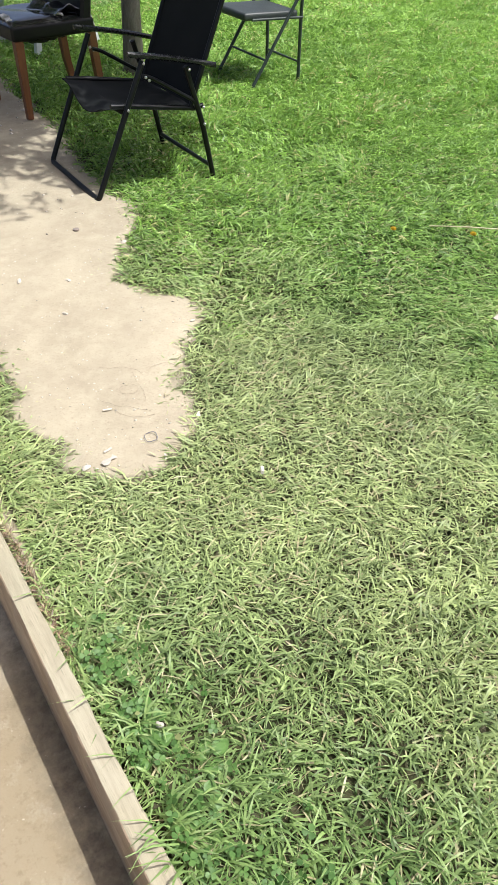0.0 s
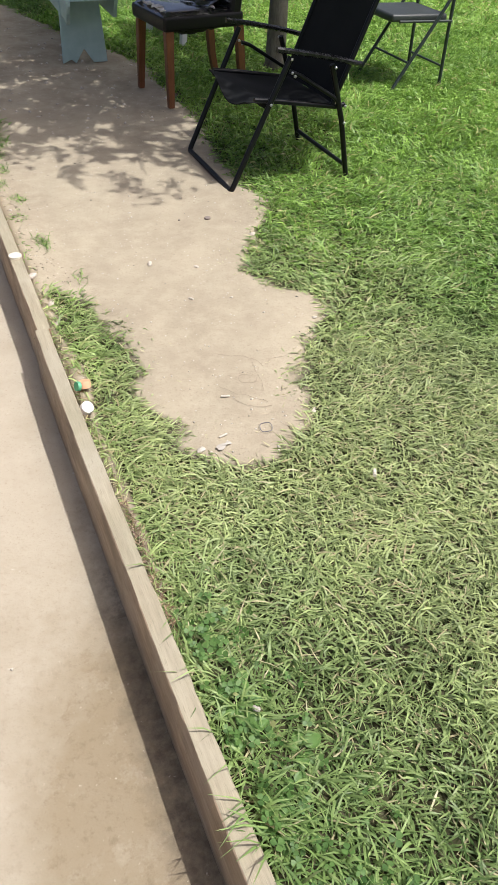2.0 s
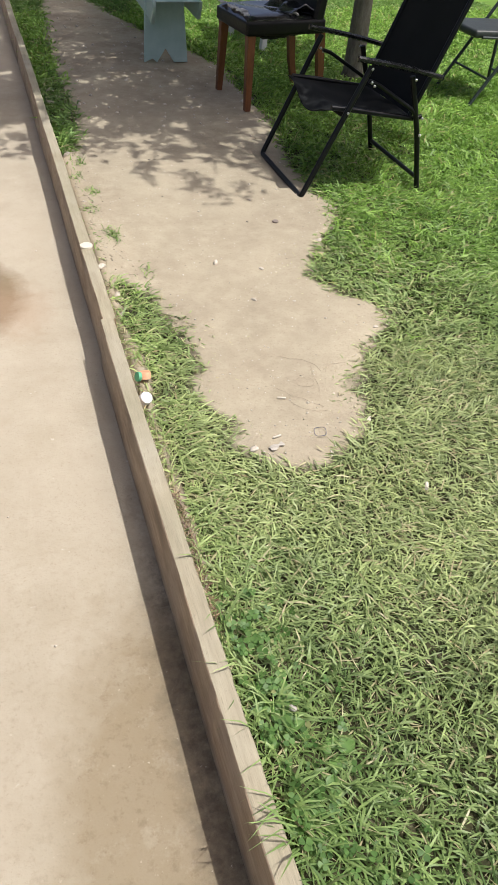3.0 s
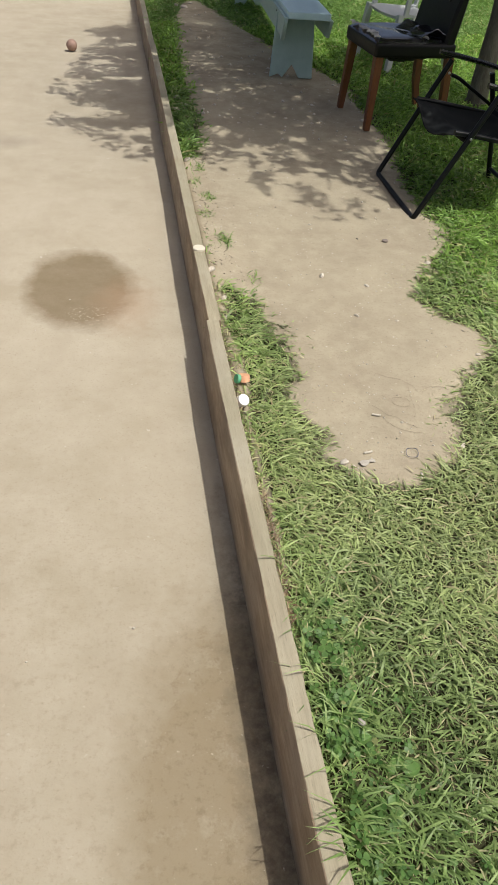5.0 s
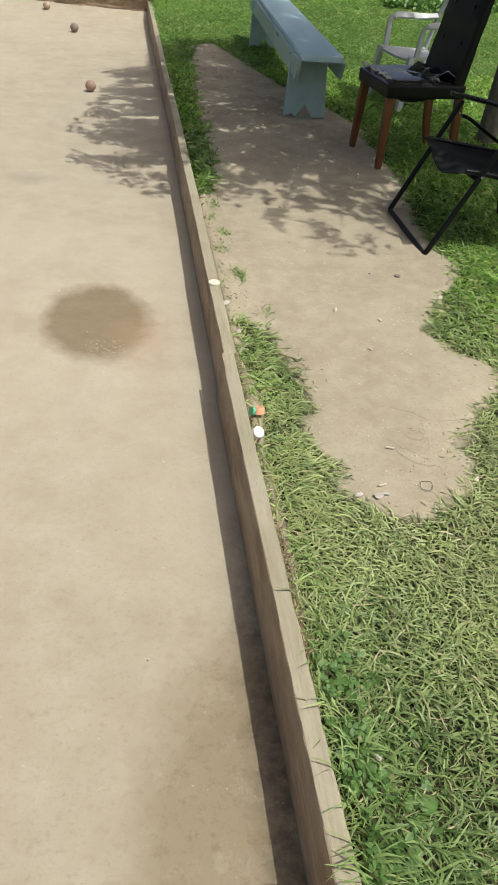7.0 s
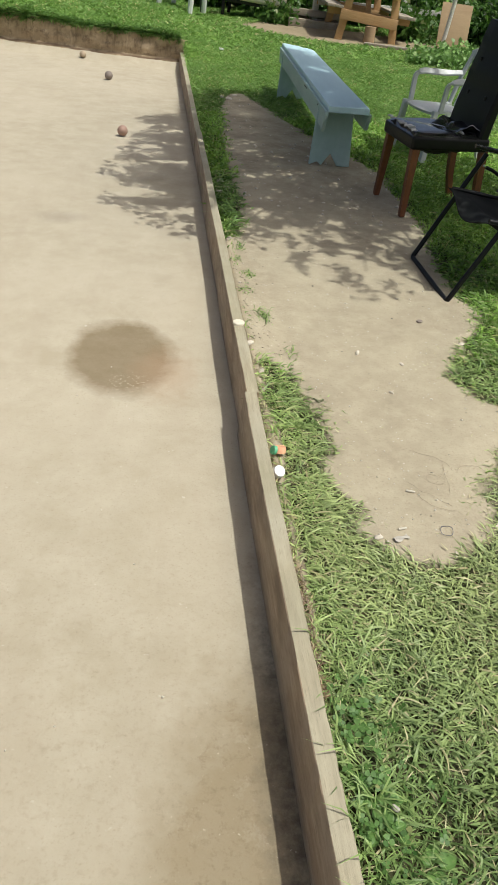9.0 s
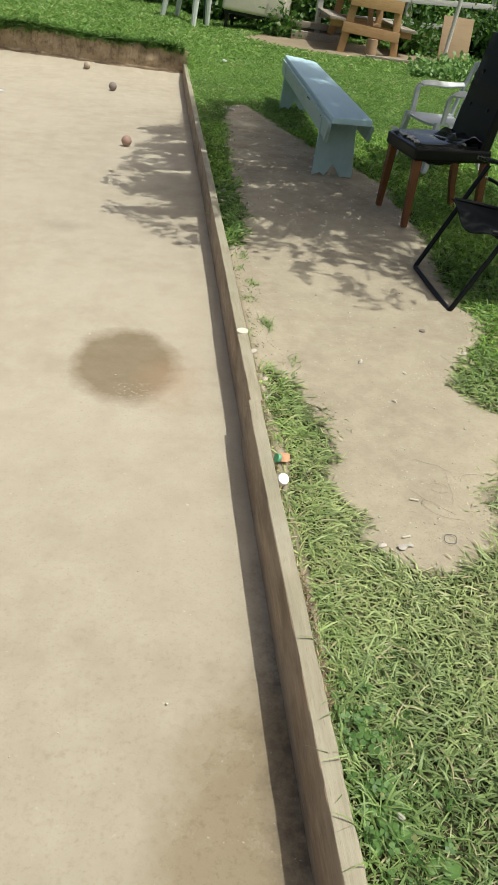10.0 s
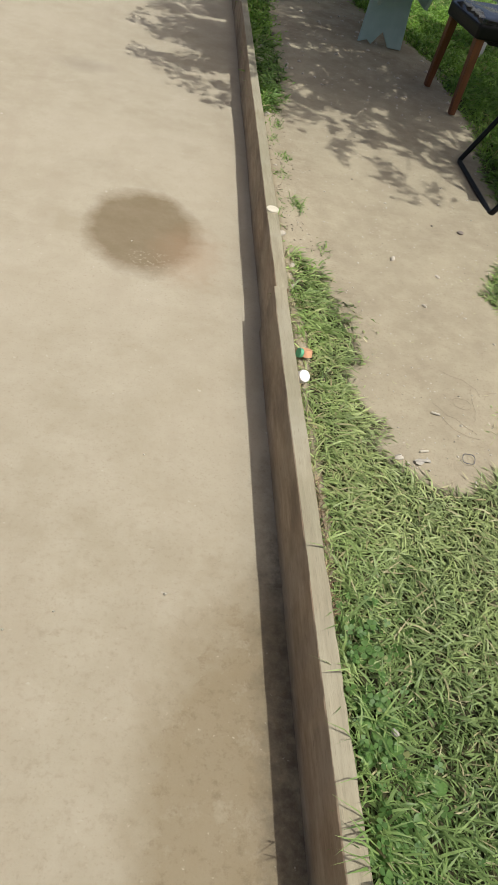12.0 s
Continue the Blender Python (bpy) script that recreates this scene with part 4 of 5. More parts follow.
CROWN_GAPS = ((0.69, 4.34, 0.11, 0.07), (1.12, 4.19, 0.13, 0.07), (0.44, 4.15, 0.10, 0.09), (0.28, 4.45, 0.07, 0.10), (0.62, 3.72, 0.16, 0.07), (0.90, 3.95, 0.07, 0.05), (0.33, 3.86, 0.10, 0.06),
              (-0.18, 4.62, 0.16, 0.05), (-0.30, 5.02, 0.12, 0.04), (-0.12, 5.75, 0.20, 0.06), (-0.35, 6.15, 0.10, 0.08), (-0.12, 6.75, 0.12, 0.06), (1.22, 6.55, 0.22, 0.42))


def crown_depth(sx, sy):
    """How far inside the crown's outline, in metres."""
    d = np.minimum(sx - np.interp(sy, CROWN_Y, CROWN_LANE), np.interp(sy, (3.2, 3.6, 4.6, 5.2, 5.8, 6.4, 6.8, 7.6, 8.3), (1.25, 1.85, 2.15, 2.25, 2.15, 2.1, 1.18, 1.08, 0.95)) - sx)
    return np.minimum(d, np.minimum(sy - np.interp(sx, CROWN_X, CROWN_NEAR), 8.30 - sy))


def tree():
    rng = np.random.default_rng(7)
    t = thing("tree", "small garden tree with a grey trunk shading the path", "tree", pose(2.10, 5.09, -0.02))
    bm = tube([(-0.02, 0.02, -0.08), (0, 0, 0.05), (0.015, 0.01, 0.5), (0.02, 0.03, 1.1), (-0.04, 0.02, 1.7), (-0.02, 0.0, 2.4)], 0.06, 14, None, [0.085, 0.068, 0.058, 0.052, 0.047, 0.036])
    for v in bm.verts:
        v.co.x += 0.004 * math.sin(40 * v.co.z + 9 * v.co.y)
    part("trunk", bm, M_BARK, t)
    # the crown: leafy sprays through a low, uneven dome
    n = 3000
    sx, sy = rng.uniform(-0.85, 2.3, n), rng.uniform(3.1, 8.3, n)
    keep = crown_depth(sx, sy) > 0.05
    sx, sy = sx[keep], sy[keep]
    n, per = len(sx), 30
    z = 3.1 + rng.uniform(-0.45, 0.5, n)
    turn = np.where(sx < 0.2, math.pi + rng.normal(0, 0.5, n), rng.uniform(0, math.tau, n))
    along = np.linspace(-0.17, 0.19, per)[None] * rng.uniform(0.7, 1.3, n)[:, None]
    lx = sx[:, None] + along * np.cos(turn)[:, None] + rng.normal(0, 0.030, (n, per))
    ly = sy[:, None] + along * np.sin(turn)[:, None] + rng.normal(0, 0.030, (n, per))
    lz = z[:, None] - 0.25 * along + rng.normal(0, 0.035, (n, per))
    d = crown_depth(lx, ly) + 0.16 * (speck(lx, ly, 5.0, 4) - 0.5) + 0.09 * (speck(lx, ly, 13.0, 5) - 0.5)
    thin = 0.42 + 0.58 * smooth(lx + 0.5 * (ly - 4.4), -0.1, 0.40)
    near = smooth(ly - 0.35 * lx, 4.5, 3.5) * smooth(lx, 1.3, 0.95)
    keep = (d > 0) & (speck(lx, ly, 7.5, 8) < 0.35 + 0.65 * thin) & (speck(lx, ly, 10.0, 14) < 1 - 0.44 * near) & (speck(lx, ly, 24.0, 15) < 1 - 0.52 * near) & (rng.uniform(0, 1, (n, per)) < thin)
    for gx, gy, rx, ry in CROWN_GAPS:
        keep &= ((lx - gx) / rx) ** 2 + ((ly - gy) / ry) ** 2 > 1
    leaves = np.stack([lx + 0.37 * lz - 2.10, ly - 0.27 * lz - 5.09, lz], -1)[keep]
    tips = [Vector(p) for p in np.stack([sx + 0.37 * z - 2.10, sy - 0.27 * z - 5.09, z], 1).tolist()]
    bm = bmesh.new()
    for e in tips[::26]:
        s = Vector((-0.02, 0.01, rng.uniform(1.75, 2.3)))
        m = s.lerp(e, 0.5) + Vector((0, 0, 0.22))
        tube([s, s.lerp(m, 0.5), m, m.lerp(e, 0.5), e], 0.02, 6, bm, [0.026, 0.021, 0.016, 0.010, 0.004])
    part("limbs", bm, M_BARK, t)
    crown = new("crown", leaf_cloud("crown", M_LEAF, leaves, 1, 0.004, 0.066, rng, 0.1, 0.46))
    crown.parent = t
    return t


tree()


# ---- the far yard ----
def plank(parent, name, mat, size, at, turn=(0, 0, 0), label=""):
    return part(name, box(size, (0, 0, 0), 0.004), mat, parent, label, pose(*at, *turn))


def picnic_table(at):
    """End on: its length runs along +y."""
    c = thing("picnic_table", "stained pine picnic table with a-frame legs on bare earth", "table", at)
    for k in range(5):
        plank(c, "top_board", M_PINE, (0.165, 1.75, 0.038), (-0.36 + 0.18 * k, 0.90, 0.825))
    for y in (0.09, 1.70):
        plank(c, "top_batten", M_PINE, (0.88, 0.038, 0.16), (-0.01, y - 0.06, 0.70))
        plank(c, "seat_bearer", M_PINE, (0.98, 0.038, 0.135), (-0.02, y - 0.06, 0.32), (0, 1.5, 0))
        plank(c, "seat_arm", M_PINE, (1.40, 0.038, 0.09), (0, y + 0.085, 0.355))
        for s in (-1, 1):
            plank(c, "leg", M_PINE, (0.125, 0.038, 0.80), (s * 0.41, y, 0.37), (0, s * -8, 0))
    for s in (-1, 1):
        for k in (0, 1):
            plank(c, "seat_board", M_GREYWOOD, (0.135, 1.75, 0.038), (s * (0.54 + 0.14 * k), 0.90, 0.42), (0, 0, 0), "weathered grey seat board")
    plank(c, "brace", M_PINE, (0.09, 0.75, 0.035), (0, 0.5, 0.52), (38, 0, 0))
    return c


TZ = float(ground_z(2.8, 12.7))
picnic_table(pose(2.905, 12.62, TZ - 0.02, 0, 4, -4) @ Matrix.Diagonal((0.92, 0.92, 1.02, 1.0)))
tagged(part("stump", tube([(0, 0, -0.02), (0.005, 0, 0.22)], 0.085, 14), M_PLY, None, "", pose(2.95, 12.62, TZ)), "short sawn log under the picnic table", "log")

for n, (x, y, z, sx, sz, turn) in enumerate(((2.40, 14.15, 0.05, 0.95, 0.12, 4), (2.45, 14.4, 0.06, 1.0, 0.14, 8), (2.42, 14.35, 0.19, 0.9, 0.10, 6))):
    o = part("timber", box((sx, 0.15, sz), (0, 0, 0), 0.006), M_GREYWOOD, None, "", pose(x, y, float(ground_z(x, y)) + z, 0, 2, -turn))
    tagged(o, "old weathered timber stacked on bare earth", "timber", "stacked timbers")
o = part("plank", box((0.95, 0.11, 0.03), (0, 0, 0), 0.004), M_GREYWOOD, None, "", pose(3.25, 12.15, float(ground_z(3.25, 12.15)) + 0.02, 0, 1, -10))
tagged(o, "loose pale plank lying by the picnic table", "plank")

o = part("plywood_sheet", box((0.52, 0.012, 0.62), (0, 0, 0.31), 0.002), M_PLY, None, "", pose(4.40, 12.95, float(ground_z(4.4, 12.95)) - 0.01, -12, 3, 4))
tagged(o, "tan plywood offcut leaning in the weeds", "plywood")
o = part("pole", tube([(0, 0, -0.05), (0.02, 0.05, 0.9), (0.05, 0.1, 2.0)], 0.032, 10), M_FENCE, None, "", pose(4.16, 12.70, float(ground_z(4.16, 12.7)), 4, 4, 0))
tagged(o, "pale grey wooden pole leaning against the fence", "pole")


def fence(at):
    c = thing("fence", "weathered pale grey wooden rail fence grown over with vines", "fence", at)
    for k in range(6):
        plank(c, "post", M_FENCE, (0.09, 0.09, 1.25), (1.6 * k, 0, 0.60), (0, 0.6 * (-1) ** k, 0))
        if k < 5:
            for z in (0.40, 0.76, 1.10):
                plank(c, "rail", M_FENCE, (1.58, 0.035, 0.085), (1.6 * k + 0.8, -0.07, z + 0.006 * (-1) ** k), (0, 0.5 * (-1) ** k, 0))
    return c


fence(pose(2.4, 14.35, 0.06, 0, 0, 5))


def resin_table(at):
    c = thing("plastic_table", "white plastic side table with tapered legs tilting on the lawn", "table", at)
    part("tabletop", box((0.62, 0.62, 0.03), (0, 0, 0.71), 0.012, (0, 0, 0), 3), M_RESIN, c)
    for sx in (-1, 1):
        for sy in (-1, 1):
            part("leg", tube([(sx * 0.28, sy * 0.28, -0.02), (sx * 0.23, sy * 0.23, 0.70)], 0.04, 8, None, [0.040, 0.068]), M_RESIN, c)
    return c


resin_table(pose(0.115, 14.03, float(ground_z(0.0, 13.8)) - 0.01, 0, 8, -26.6))
o = part("post", tube([(0, 0, -0.1), (0, 0, 1.2)], 0.035, 10), M_TUBE2, None, "", pose(0.50, 15.0, 0.08))
tagged(o, "dark metal post at the lawn's edge", "post")


def padded_chest(at):
    c = thing("garden_seat", "cream padded garden seat on a black frame", "seat", at)
    part("cushion", box((1.10, 0.65, 0.42), (0, 0, 0.46), 0.06, (0, 0, 0), 4), M_CREAM, c)
    part("frame", box((1.02, 0.56, 0.06), (0, 0, 0.23), 0.01), M_DARK, c)
    for sx in (-1, 1):
        for sy in (-1, 1):
            part("leg", box((0.05, 0.05, 0.22), (sx * 0.46, sy * 0.24, 0.10), 0.005), M_DARK, c)
    return c


padded_chest(pose(1.36, 14.85, float(ground_z(1.2, 14.8)), 0, 4, -18))


def shrub(x, y, rx, ry, h, n, seed, size=0.11, mat=None, label="leafy green garden shrub with many small leaves"):
    rng = np.random.default_rng(seed)
    z0 = float(ground_z(x, y))
    t = thing("shrub", label, "shrub", pose(x, y, z0 - 0.02), "shrubs along the fence")
    bm = bmesh.new()
    tips = []
    for k in range(n):
        a, q = rng.uniform(0, math.tau), math.sqrt(rng.uniform(0, 1))
        e = Vector((rx * q * math.cos(a), ry * q * math.sin(a), h * rng.uniform(0.25, 1.0) * (1.05 - 0.45 * q * q)))
        s = Vector((0.25 * e.x, 0.25 * e.y, 0))
        tube([s, s.lerp(e, 0.5) + Vector((0, 0, 0.08 * h)), e], 0.006, 4, bm, [0.009, 0.006, 0.003])
        tips += [e, s.lerp(e, 0.7), s.lerp(e, 0.4)]
    part("stems", bm, M_BARK, t)
    o = new("leaves", leaf_cloud("leaves", mat or M_SHRUB, np.array([tuple(p) for p in tips]), 16, 0.11, size, rng, 0.5, 0.62))
    o.parent = t
    return t


for k, (x, y, rx, ry, h, n) in enumerate(((-2.6, 16.2, 1.2, 0.8, 1.5, 60), (-0.6, 16.6, 1.1, 0.7, 1.5, 60), (0.55, 16.2, 0.7, 0.5, 1.1, 45), (2.0, 15.4, 0.75, 0.5, 1.3, 60), (2.7, 15.2, 0.8, 0.5, 1.4, 60),
                                          (3.7, 15.4, 0.7, 0.4, 1.2, 55), (4.95, 13.9, 0.5, 0.4, 0.6, 45), (5.6, 13.4, 0.7, 0.6, 1.1, 60), (3.85, 13.35, 0.30, 0.25, 0.55, 20), (1.78, 14.35, 0.26, 0.2, 0.35, 16), (6.6, 14.4, 1.0, 0.8, 1.5, 60), (3.0, 15.9, 0.9, 0.5, 1.6, 70), (4.4, 15.4, 0.9, 0.5, 1.5, 70), (5.8, 15.2, 0.9, 0.5, 1.5, 70), (1.2, 16.4, 0.8, 0.5, 1.5, 60))):
    shrub(x, y, rx, ry, h, n, 40 + k)


def weeds():
    """Low broad-leaved weeds round the leaning sheet."""
    rng = np.random.default_rng(91)
    a, q = rng.uniform(0, math.tau, 260), np.sqrt(rng.uniform(0, 1, 260))
    x, y = 4.10 + 0.95 * q * np.cos(a), 11.35 + 0.60 * q * np.sin(a) + 0.1 * np.cos(a)
    c = np.stack([x, y, ground_z(x, y) + rng.uniform(0.02, 0.11, 260)], 1)
    o = new("weeds", leaf_cloud("weeds", M_WEED, c, 14, 0.06, 0.068, rng, 0.2, 0.75))
    return tagged(o, "low broad-leaved green weeds beside the fence", "weeds", kind="stuff")


weeds()


# ---- grass ----
def blades(name, x, y, length, width, low, high, rng, mat, label, lift=0.0, heading=None, fine=False, base=None):
    """Bent, tapered blades rooted at x, y."""
    n = len(x)
    a = (1.3 * wave(x, y, 1.7, 4.0) + 1.6 * speck(x, y, 7.0, 9) + rng.normal(0, 1.25, n) - 2.6) if heading is None else heading + rng.normal(0, 0.5, n)
    e = np.radians(rng.uniform(low, high, n))
    L = length * rng.uniform(0.55, 1.3, n) * np.clip(0.5 - path_depth(x, y) / 0.16, 0.5, 1.0) * (0.72 + 0.56 * speck(x, y, 11.0, 8))
    w = width * rng.uniform(0.65, 1.35, n)
    d = np.stack([np.cos(a), np.sin(a), 0 * a], 1)
    s = np.stack([-np.sin(a), np.cos(a), 0 * a], 1)
    roll = rng.normal(0, 0.5, n)[:, None]
    s = s * np.cos(roll) + np.array([0, 0, 1.0]) * np.sin(roll)
    up = np.array([0, 0, 1.0])
    p = np.stack([x, y, (ground_z(x, y) if base is None else base) - 0.006 + lift], 1)
    bend = rng.uniform(0.15, 0.75, n)
    m = p + (d * np.cos(e)[:, None] * 0.5 + up * np.sin(e)[:, None] * 0.62) * L[:, None]
    q = m + (d * np.cos(e * (1 - bend))[:, None] * 0.5 + up * (np.sin(e) * (0.42 - 0.75 * bend))[:, None]) * L[:, None]
    if base is None:
        q[:, 2] = np.maximum(q[:, 2], p[:, 2] + 0.008)
    w = w[:, None]
    i = np.arange(n)
    if fine:
        h = 2 * m - 0.5 * (p + q)
        a1, a2 = p * 0.49 + h * 0.42 + q * 0.09, p * 0.1225 + h * 0.455 + q * 0.4225
        v = np.stack([p - s * w * 0.35, p + s * w * 0.35, a1 - s * w * 0.5, a1 + s * w * 0.5, a2 - s * w * 0.42, a2 + s * w * 0.42, q], 1).reshape(-1, 3)
        i = i * 7
        tris = np.concatenate([np.stack(k, 1) for k in ((i, i + 1, i + 3), (i, i + 3, i + 2), (i + 2, i + 3, i + 5), (i + 2, i + 5, i + 4), (i + 4, i + 5, i + 6))])
    else:
        v = np.stack([p - s * w * 0.4, p + s * w * 0.4, m - s * w * 0.5, m + s * w * 0.5, q], 1).reshape(-1, 3)
        i = i * 5
        tris = np.concatenate([np.stack([i, i + 1, i + 3], 1), np.stack([i, i + 3, i + 2], 1), np.stack([i + 2, i + 3, i + 4], 1)])
    return tagged(new(name, raw_mesh(name, v, tris, mat)), label, "grass", kind="stuff")


def scattered(rng, n, x0, x1, y0, y1):
    x, y = rng.uniform(x0, x1, n), rng.uniform(y0, y1, n)
    keep = (rng.uniform(0, 1, n) > np.maximum(bare(x, y), smooth(ragged(x, y), -0.10, 0.03) * (y < 9)) * 1.01) & ~((x < 0.022) & (y < bank_line(x) + 0.10))
    return x[keep], y[keep]


def lawn():
    rng = np.random.default_rng(3)
    near, far = "mown green grass blades with some dry straw", "lush green lawn grass further off"
    # y from, y to, x from, x to, blades a square metre, length, width, lowest and highest rise
    for y0, y1, x0, x1, dens, length, width, lo, hi in ((0.15, 1.0, 0.0, 1.25, 16000, 0.064, 0.0042, 5, 56), (1.0, 2.0, 0.0, 2.4, 24000, 0.058, 0.0040, 2, 38), (2.0, 3.4, 0.0, 4.0, 15000, 0.070, 0.0054, 3, 42),
                                                     (3.4, 5.2, 0.0, 6.0, 8500, 0.082, 0.0076, 5, 48)):
        x, y = scattered(rng, int(dens * (y1 - y0) * (x1 - x0)), x0, x1, y0, y1)
        lush = rng.uniform(0, 1, len(x)) < smooth(y + 0.45 * (x - 1.2) + 0.35 * wave(x, y, 1.6, 6.0), 1.8, 5.2) * ((x > 0.3) | (y < 4.0))
        blades("grass", x[~lush], y[~lush], length, width, lo, hi, rng, M_GRASS, near, fine=y1 < 2.5)
        if lush.sum() > 200:
            blades("grass", x[lush], y[lush], length, width, lo + 6, hi + 12, rng, M_GRASS_FAR, far)
    for y0, y1, x0, x1, dens, length, width, lo, hi in ((5.2, 7.2, 0.0, 7.2, 5500, 0.070, 0.0095, 12, 60), (7.2, 11.0, -2.8, 4.6, 5600, 0.060, 0.0068, 8, 48), (11.0, 19.0, -6.0, 8.0, 1300, 0.070, 0.016, 8, 48)):
        x, y = scattered(rng, int(dens * (y1 - y0) * (x1 - x0)), x0, x1, y0, y1)
        blades("grass", x, y, length, width, lo, hi, rng, M_GRASS_YARD if y0 > 7 else M_GRASS_FAR, far)
    # coarser lawn round about
    for y0, y1, x0, x1, dens in ((-4.0, 0.15, 0.05, 8.0, 1100), (0.15, 1.0, 1.25, 2.6, 5000), (0.15, 1.0, 2.6, 8.0, 3400), (1.0, 2.0, 2.4, 8.0, 3600), (2.0, 3.4, 4.0, 8.0, 2600), (3.4, 5.2, 6.0, 9.0, 1400), (-4.0, 12.0, -8.0, -4.7, 350)):
        x, y = rng.uniform(x0, x1, int(dens * (y1 - y0) * (x1 - x0))), rng.uniform(y0, y1, int(dens * (y1 - y0) * (x1 - x0)))
        blades("grass", x, y, 0.075, 0.014, 10, 55, rng, M_GRASS, near)
    # dead blades low in the sward, and shed along the path's margin
    x, y = scattered(rng, 4000, 0.03, 1.25, 0.25, 3.2)
    blades("dead_grass", x, y, 0.055, 0.0034, 0, 22, rng, M_STRAW, "dead straw-coloured blades low in the grass", 0.012)
    x, y = rng.uniform(0.03, 1.35, 9000), rng.uniform(1.5, 5.0, 9000)
    x[:900], y[:900] = rng.uniform(0.022, 0.075, 900), rng.uniform(1.0, 2.6, 900)
    d = np.where(x < 0.076, np.where(y < 2.6, 0.0, ragged(x, y)), ragged(x, y))
    keep = (d > -0.05) & (rng.uniform(0, 1, 9000) < 0.5 * np.exp(-np.maximum(d, 0) / 0.045))
    blades("dead_grass", x[keep], y[keep], 0.030, 0.0022, 0, 8, rng, M_STRAW, "dead straw-coloured blades shed on the path", 0.006)
    y = rng.uniform(1.12, 1.50, 240)
    blades("dead_grass", rng.uniform(0.018, 0.032, 240), y, 0.020, 0.0024, 0, 40, rng, M_ROOT, "brown dead grass roots beside the board", 0.016, rng.uniform(0, 6.3, 240))
    # small tufts on the path beside the board
    for tx, ty, n in ((0.13, 3.02, 120), (0.09, 3.26, 60), (0.12, 3.48, 70), (0.08, 3.66, 50), (0.11, 3.86, 80), (0.20, 2.72, 30), (0.86, 2.62, 20), (1.02, 2.80, 24), (1.12, 3.10, 20)):
        x, y = tx + rng.normal(0, 0.016, n), ty + rng.normal(0, 0.035, n)
        blades("grass_tuft", x, y, 0.062, 0.0036, 15, 65, rng, M_GRASS, "thin grass tuft sprouting from the trodden path")
    # turf hanging over the bank
    x = rng.uniform(-4.8, -0.02, 21000)
    y = bank_line(x) + 0.085 + 0.22 * rng.uniform(0, 1, len(x)) ** 1.2
    tuft = 0.15 + 0.9 * speck(x, 0 * x, 5.0, 12) * (0.5 + speck(x, 0 * x, 14.0, 13))
    keep = rng.uniform(0, 1, len(x)) < tuft + smooth(y - bank_line(x), 0.10, 0.16)
    x, y, tuft = x[keep], y[keep], tuft[keep]
    blades("grass_fringe", x, y, 0.055 + 0.075 * tuft, 0.010, -45, 45, rng, M_FRINGE, "long grass overhanging the earth bank", 0.02, -1.57, base=ground_z(x, bank_line(x) + 0.28) + 0.012)
    # blades reaching over the board
    y = np.r_[rng.uniform(0.35, 1.3, 46), rng.uniform(4.2, 9.6, 220)]
    x = rng.uniform(0.024, 0.04, len(y))
    tuft = rng.uniform(0.60, 0.86, 13)
    blades("grass_edge", rng.uniform(0.022, 0.04, 13), tuft, 0.095, 0.0036, 35, 65, rng, M_GRASS, "grass blades leaning over the board", 0.05, 3.3)
    blades("grass_edge", x, y, 0.080, 0.004, 35, 72, rng, M_GRASS, "grass blades leaning over the board", 0.035, rng.uniform(1.9, 4.0, len(y)))


lawn()


def clover():
    rng = np.random.default_rng(12)
    y = 0.46 + 0.72 * rng.uniform(0, 1, 240) ** 1.6
    x = 0.035 + np.abs(rng.normal(0, 0.085, 240)) * (1.35 - 0.5 * y)
    c = np.stack([x, y, ground_z(x, y) + rng.uniform(0.012, 0.038, 240)], 1)
    v, tris = [], []
    for p in c:
        lean = Euler((rng.normal(0, 0.4), rng.normal(0, 0.4), rng.uniform(0, 6.3))).to_matrix()
        r = rng.uniform(0.0045, 0.0095)
        for k in range(3):
            a = k * math.tau / 3
            pts = [(0, 0, 0), (0.55 * r, 0.6 * r, 0.1 * r), (1.15 * r, 0.75 * r, 0.22 * r), (1.5 * r, 0.0, 0.1 * r), (1.15 * r, -0.75 * r, 0.22 * r), (0.55 * r, -0.6 * r, 0.1 * r)]
            i = len(v)
            for px, py, pz in pts:
                q = lean @ Vector((px * math.cos(a) - py * math.sin(a), px * math.sin(a) + py * math.cos(a), pz))
                v.append((p[0] + q.x, p[1] + q.y, p[2] + q.z))
            tris += [(i, i + 1, i + 2), (i, i + 2, i + 3), (i, i + 3, i + 4), (i, i + 4, i + 5)]
    tagged(new("clover", raw_mesh("clover", np.array(v), np.array(tris), M_CLOVER)), "three-leaved green clover among the grass", "clover", kind="stuff")


clover()


def plantain(x, y, turn):
    """A flat rosette of broad ribbed leaves."""
    r = random.Random(int(1000 * y))
    c = thing("plantain", "low broad-leaved weed rosette among the grass", "weed", pose(x, y, float(ground_z(x, y)) + 0.012, 0, 0, turn), "broad-leaved weeds by the board")
    for k in range(5):
        q, size, rise = k * math.tau / 5 + r.uniform(-0.4, 0.4), r.uniform(0.024, 0.044), r.uniform(0.25, 0.7)
        grid = []
        for i in range(7):
            u = i / 6
            wide = 0.34 * size * math.sin(math.pi * min(1.0, 0.06 + 0.94 * u) ** 0.8) + 0.0012
            d = size * (0.25 + u)
            grid.append([(d * math.cos(q) - wide * w * math.sin(q), d * math.sin(q) + wide * w * math.cos(q), size * (rise * u - 0.55 * u * u) + 0.10 * wide * math.cos(5 * w) + 0.12 * wide * w * w) for w in (-1, -0.5, 0, 0.5, 1)])
        part("leaf", sheet(grid, 0.0004), M_PLANTAIN, c)


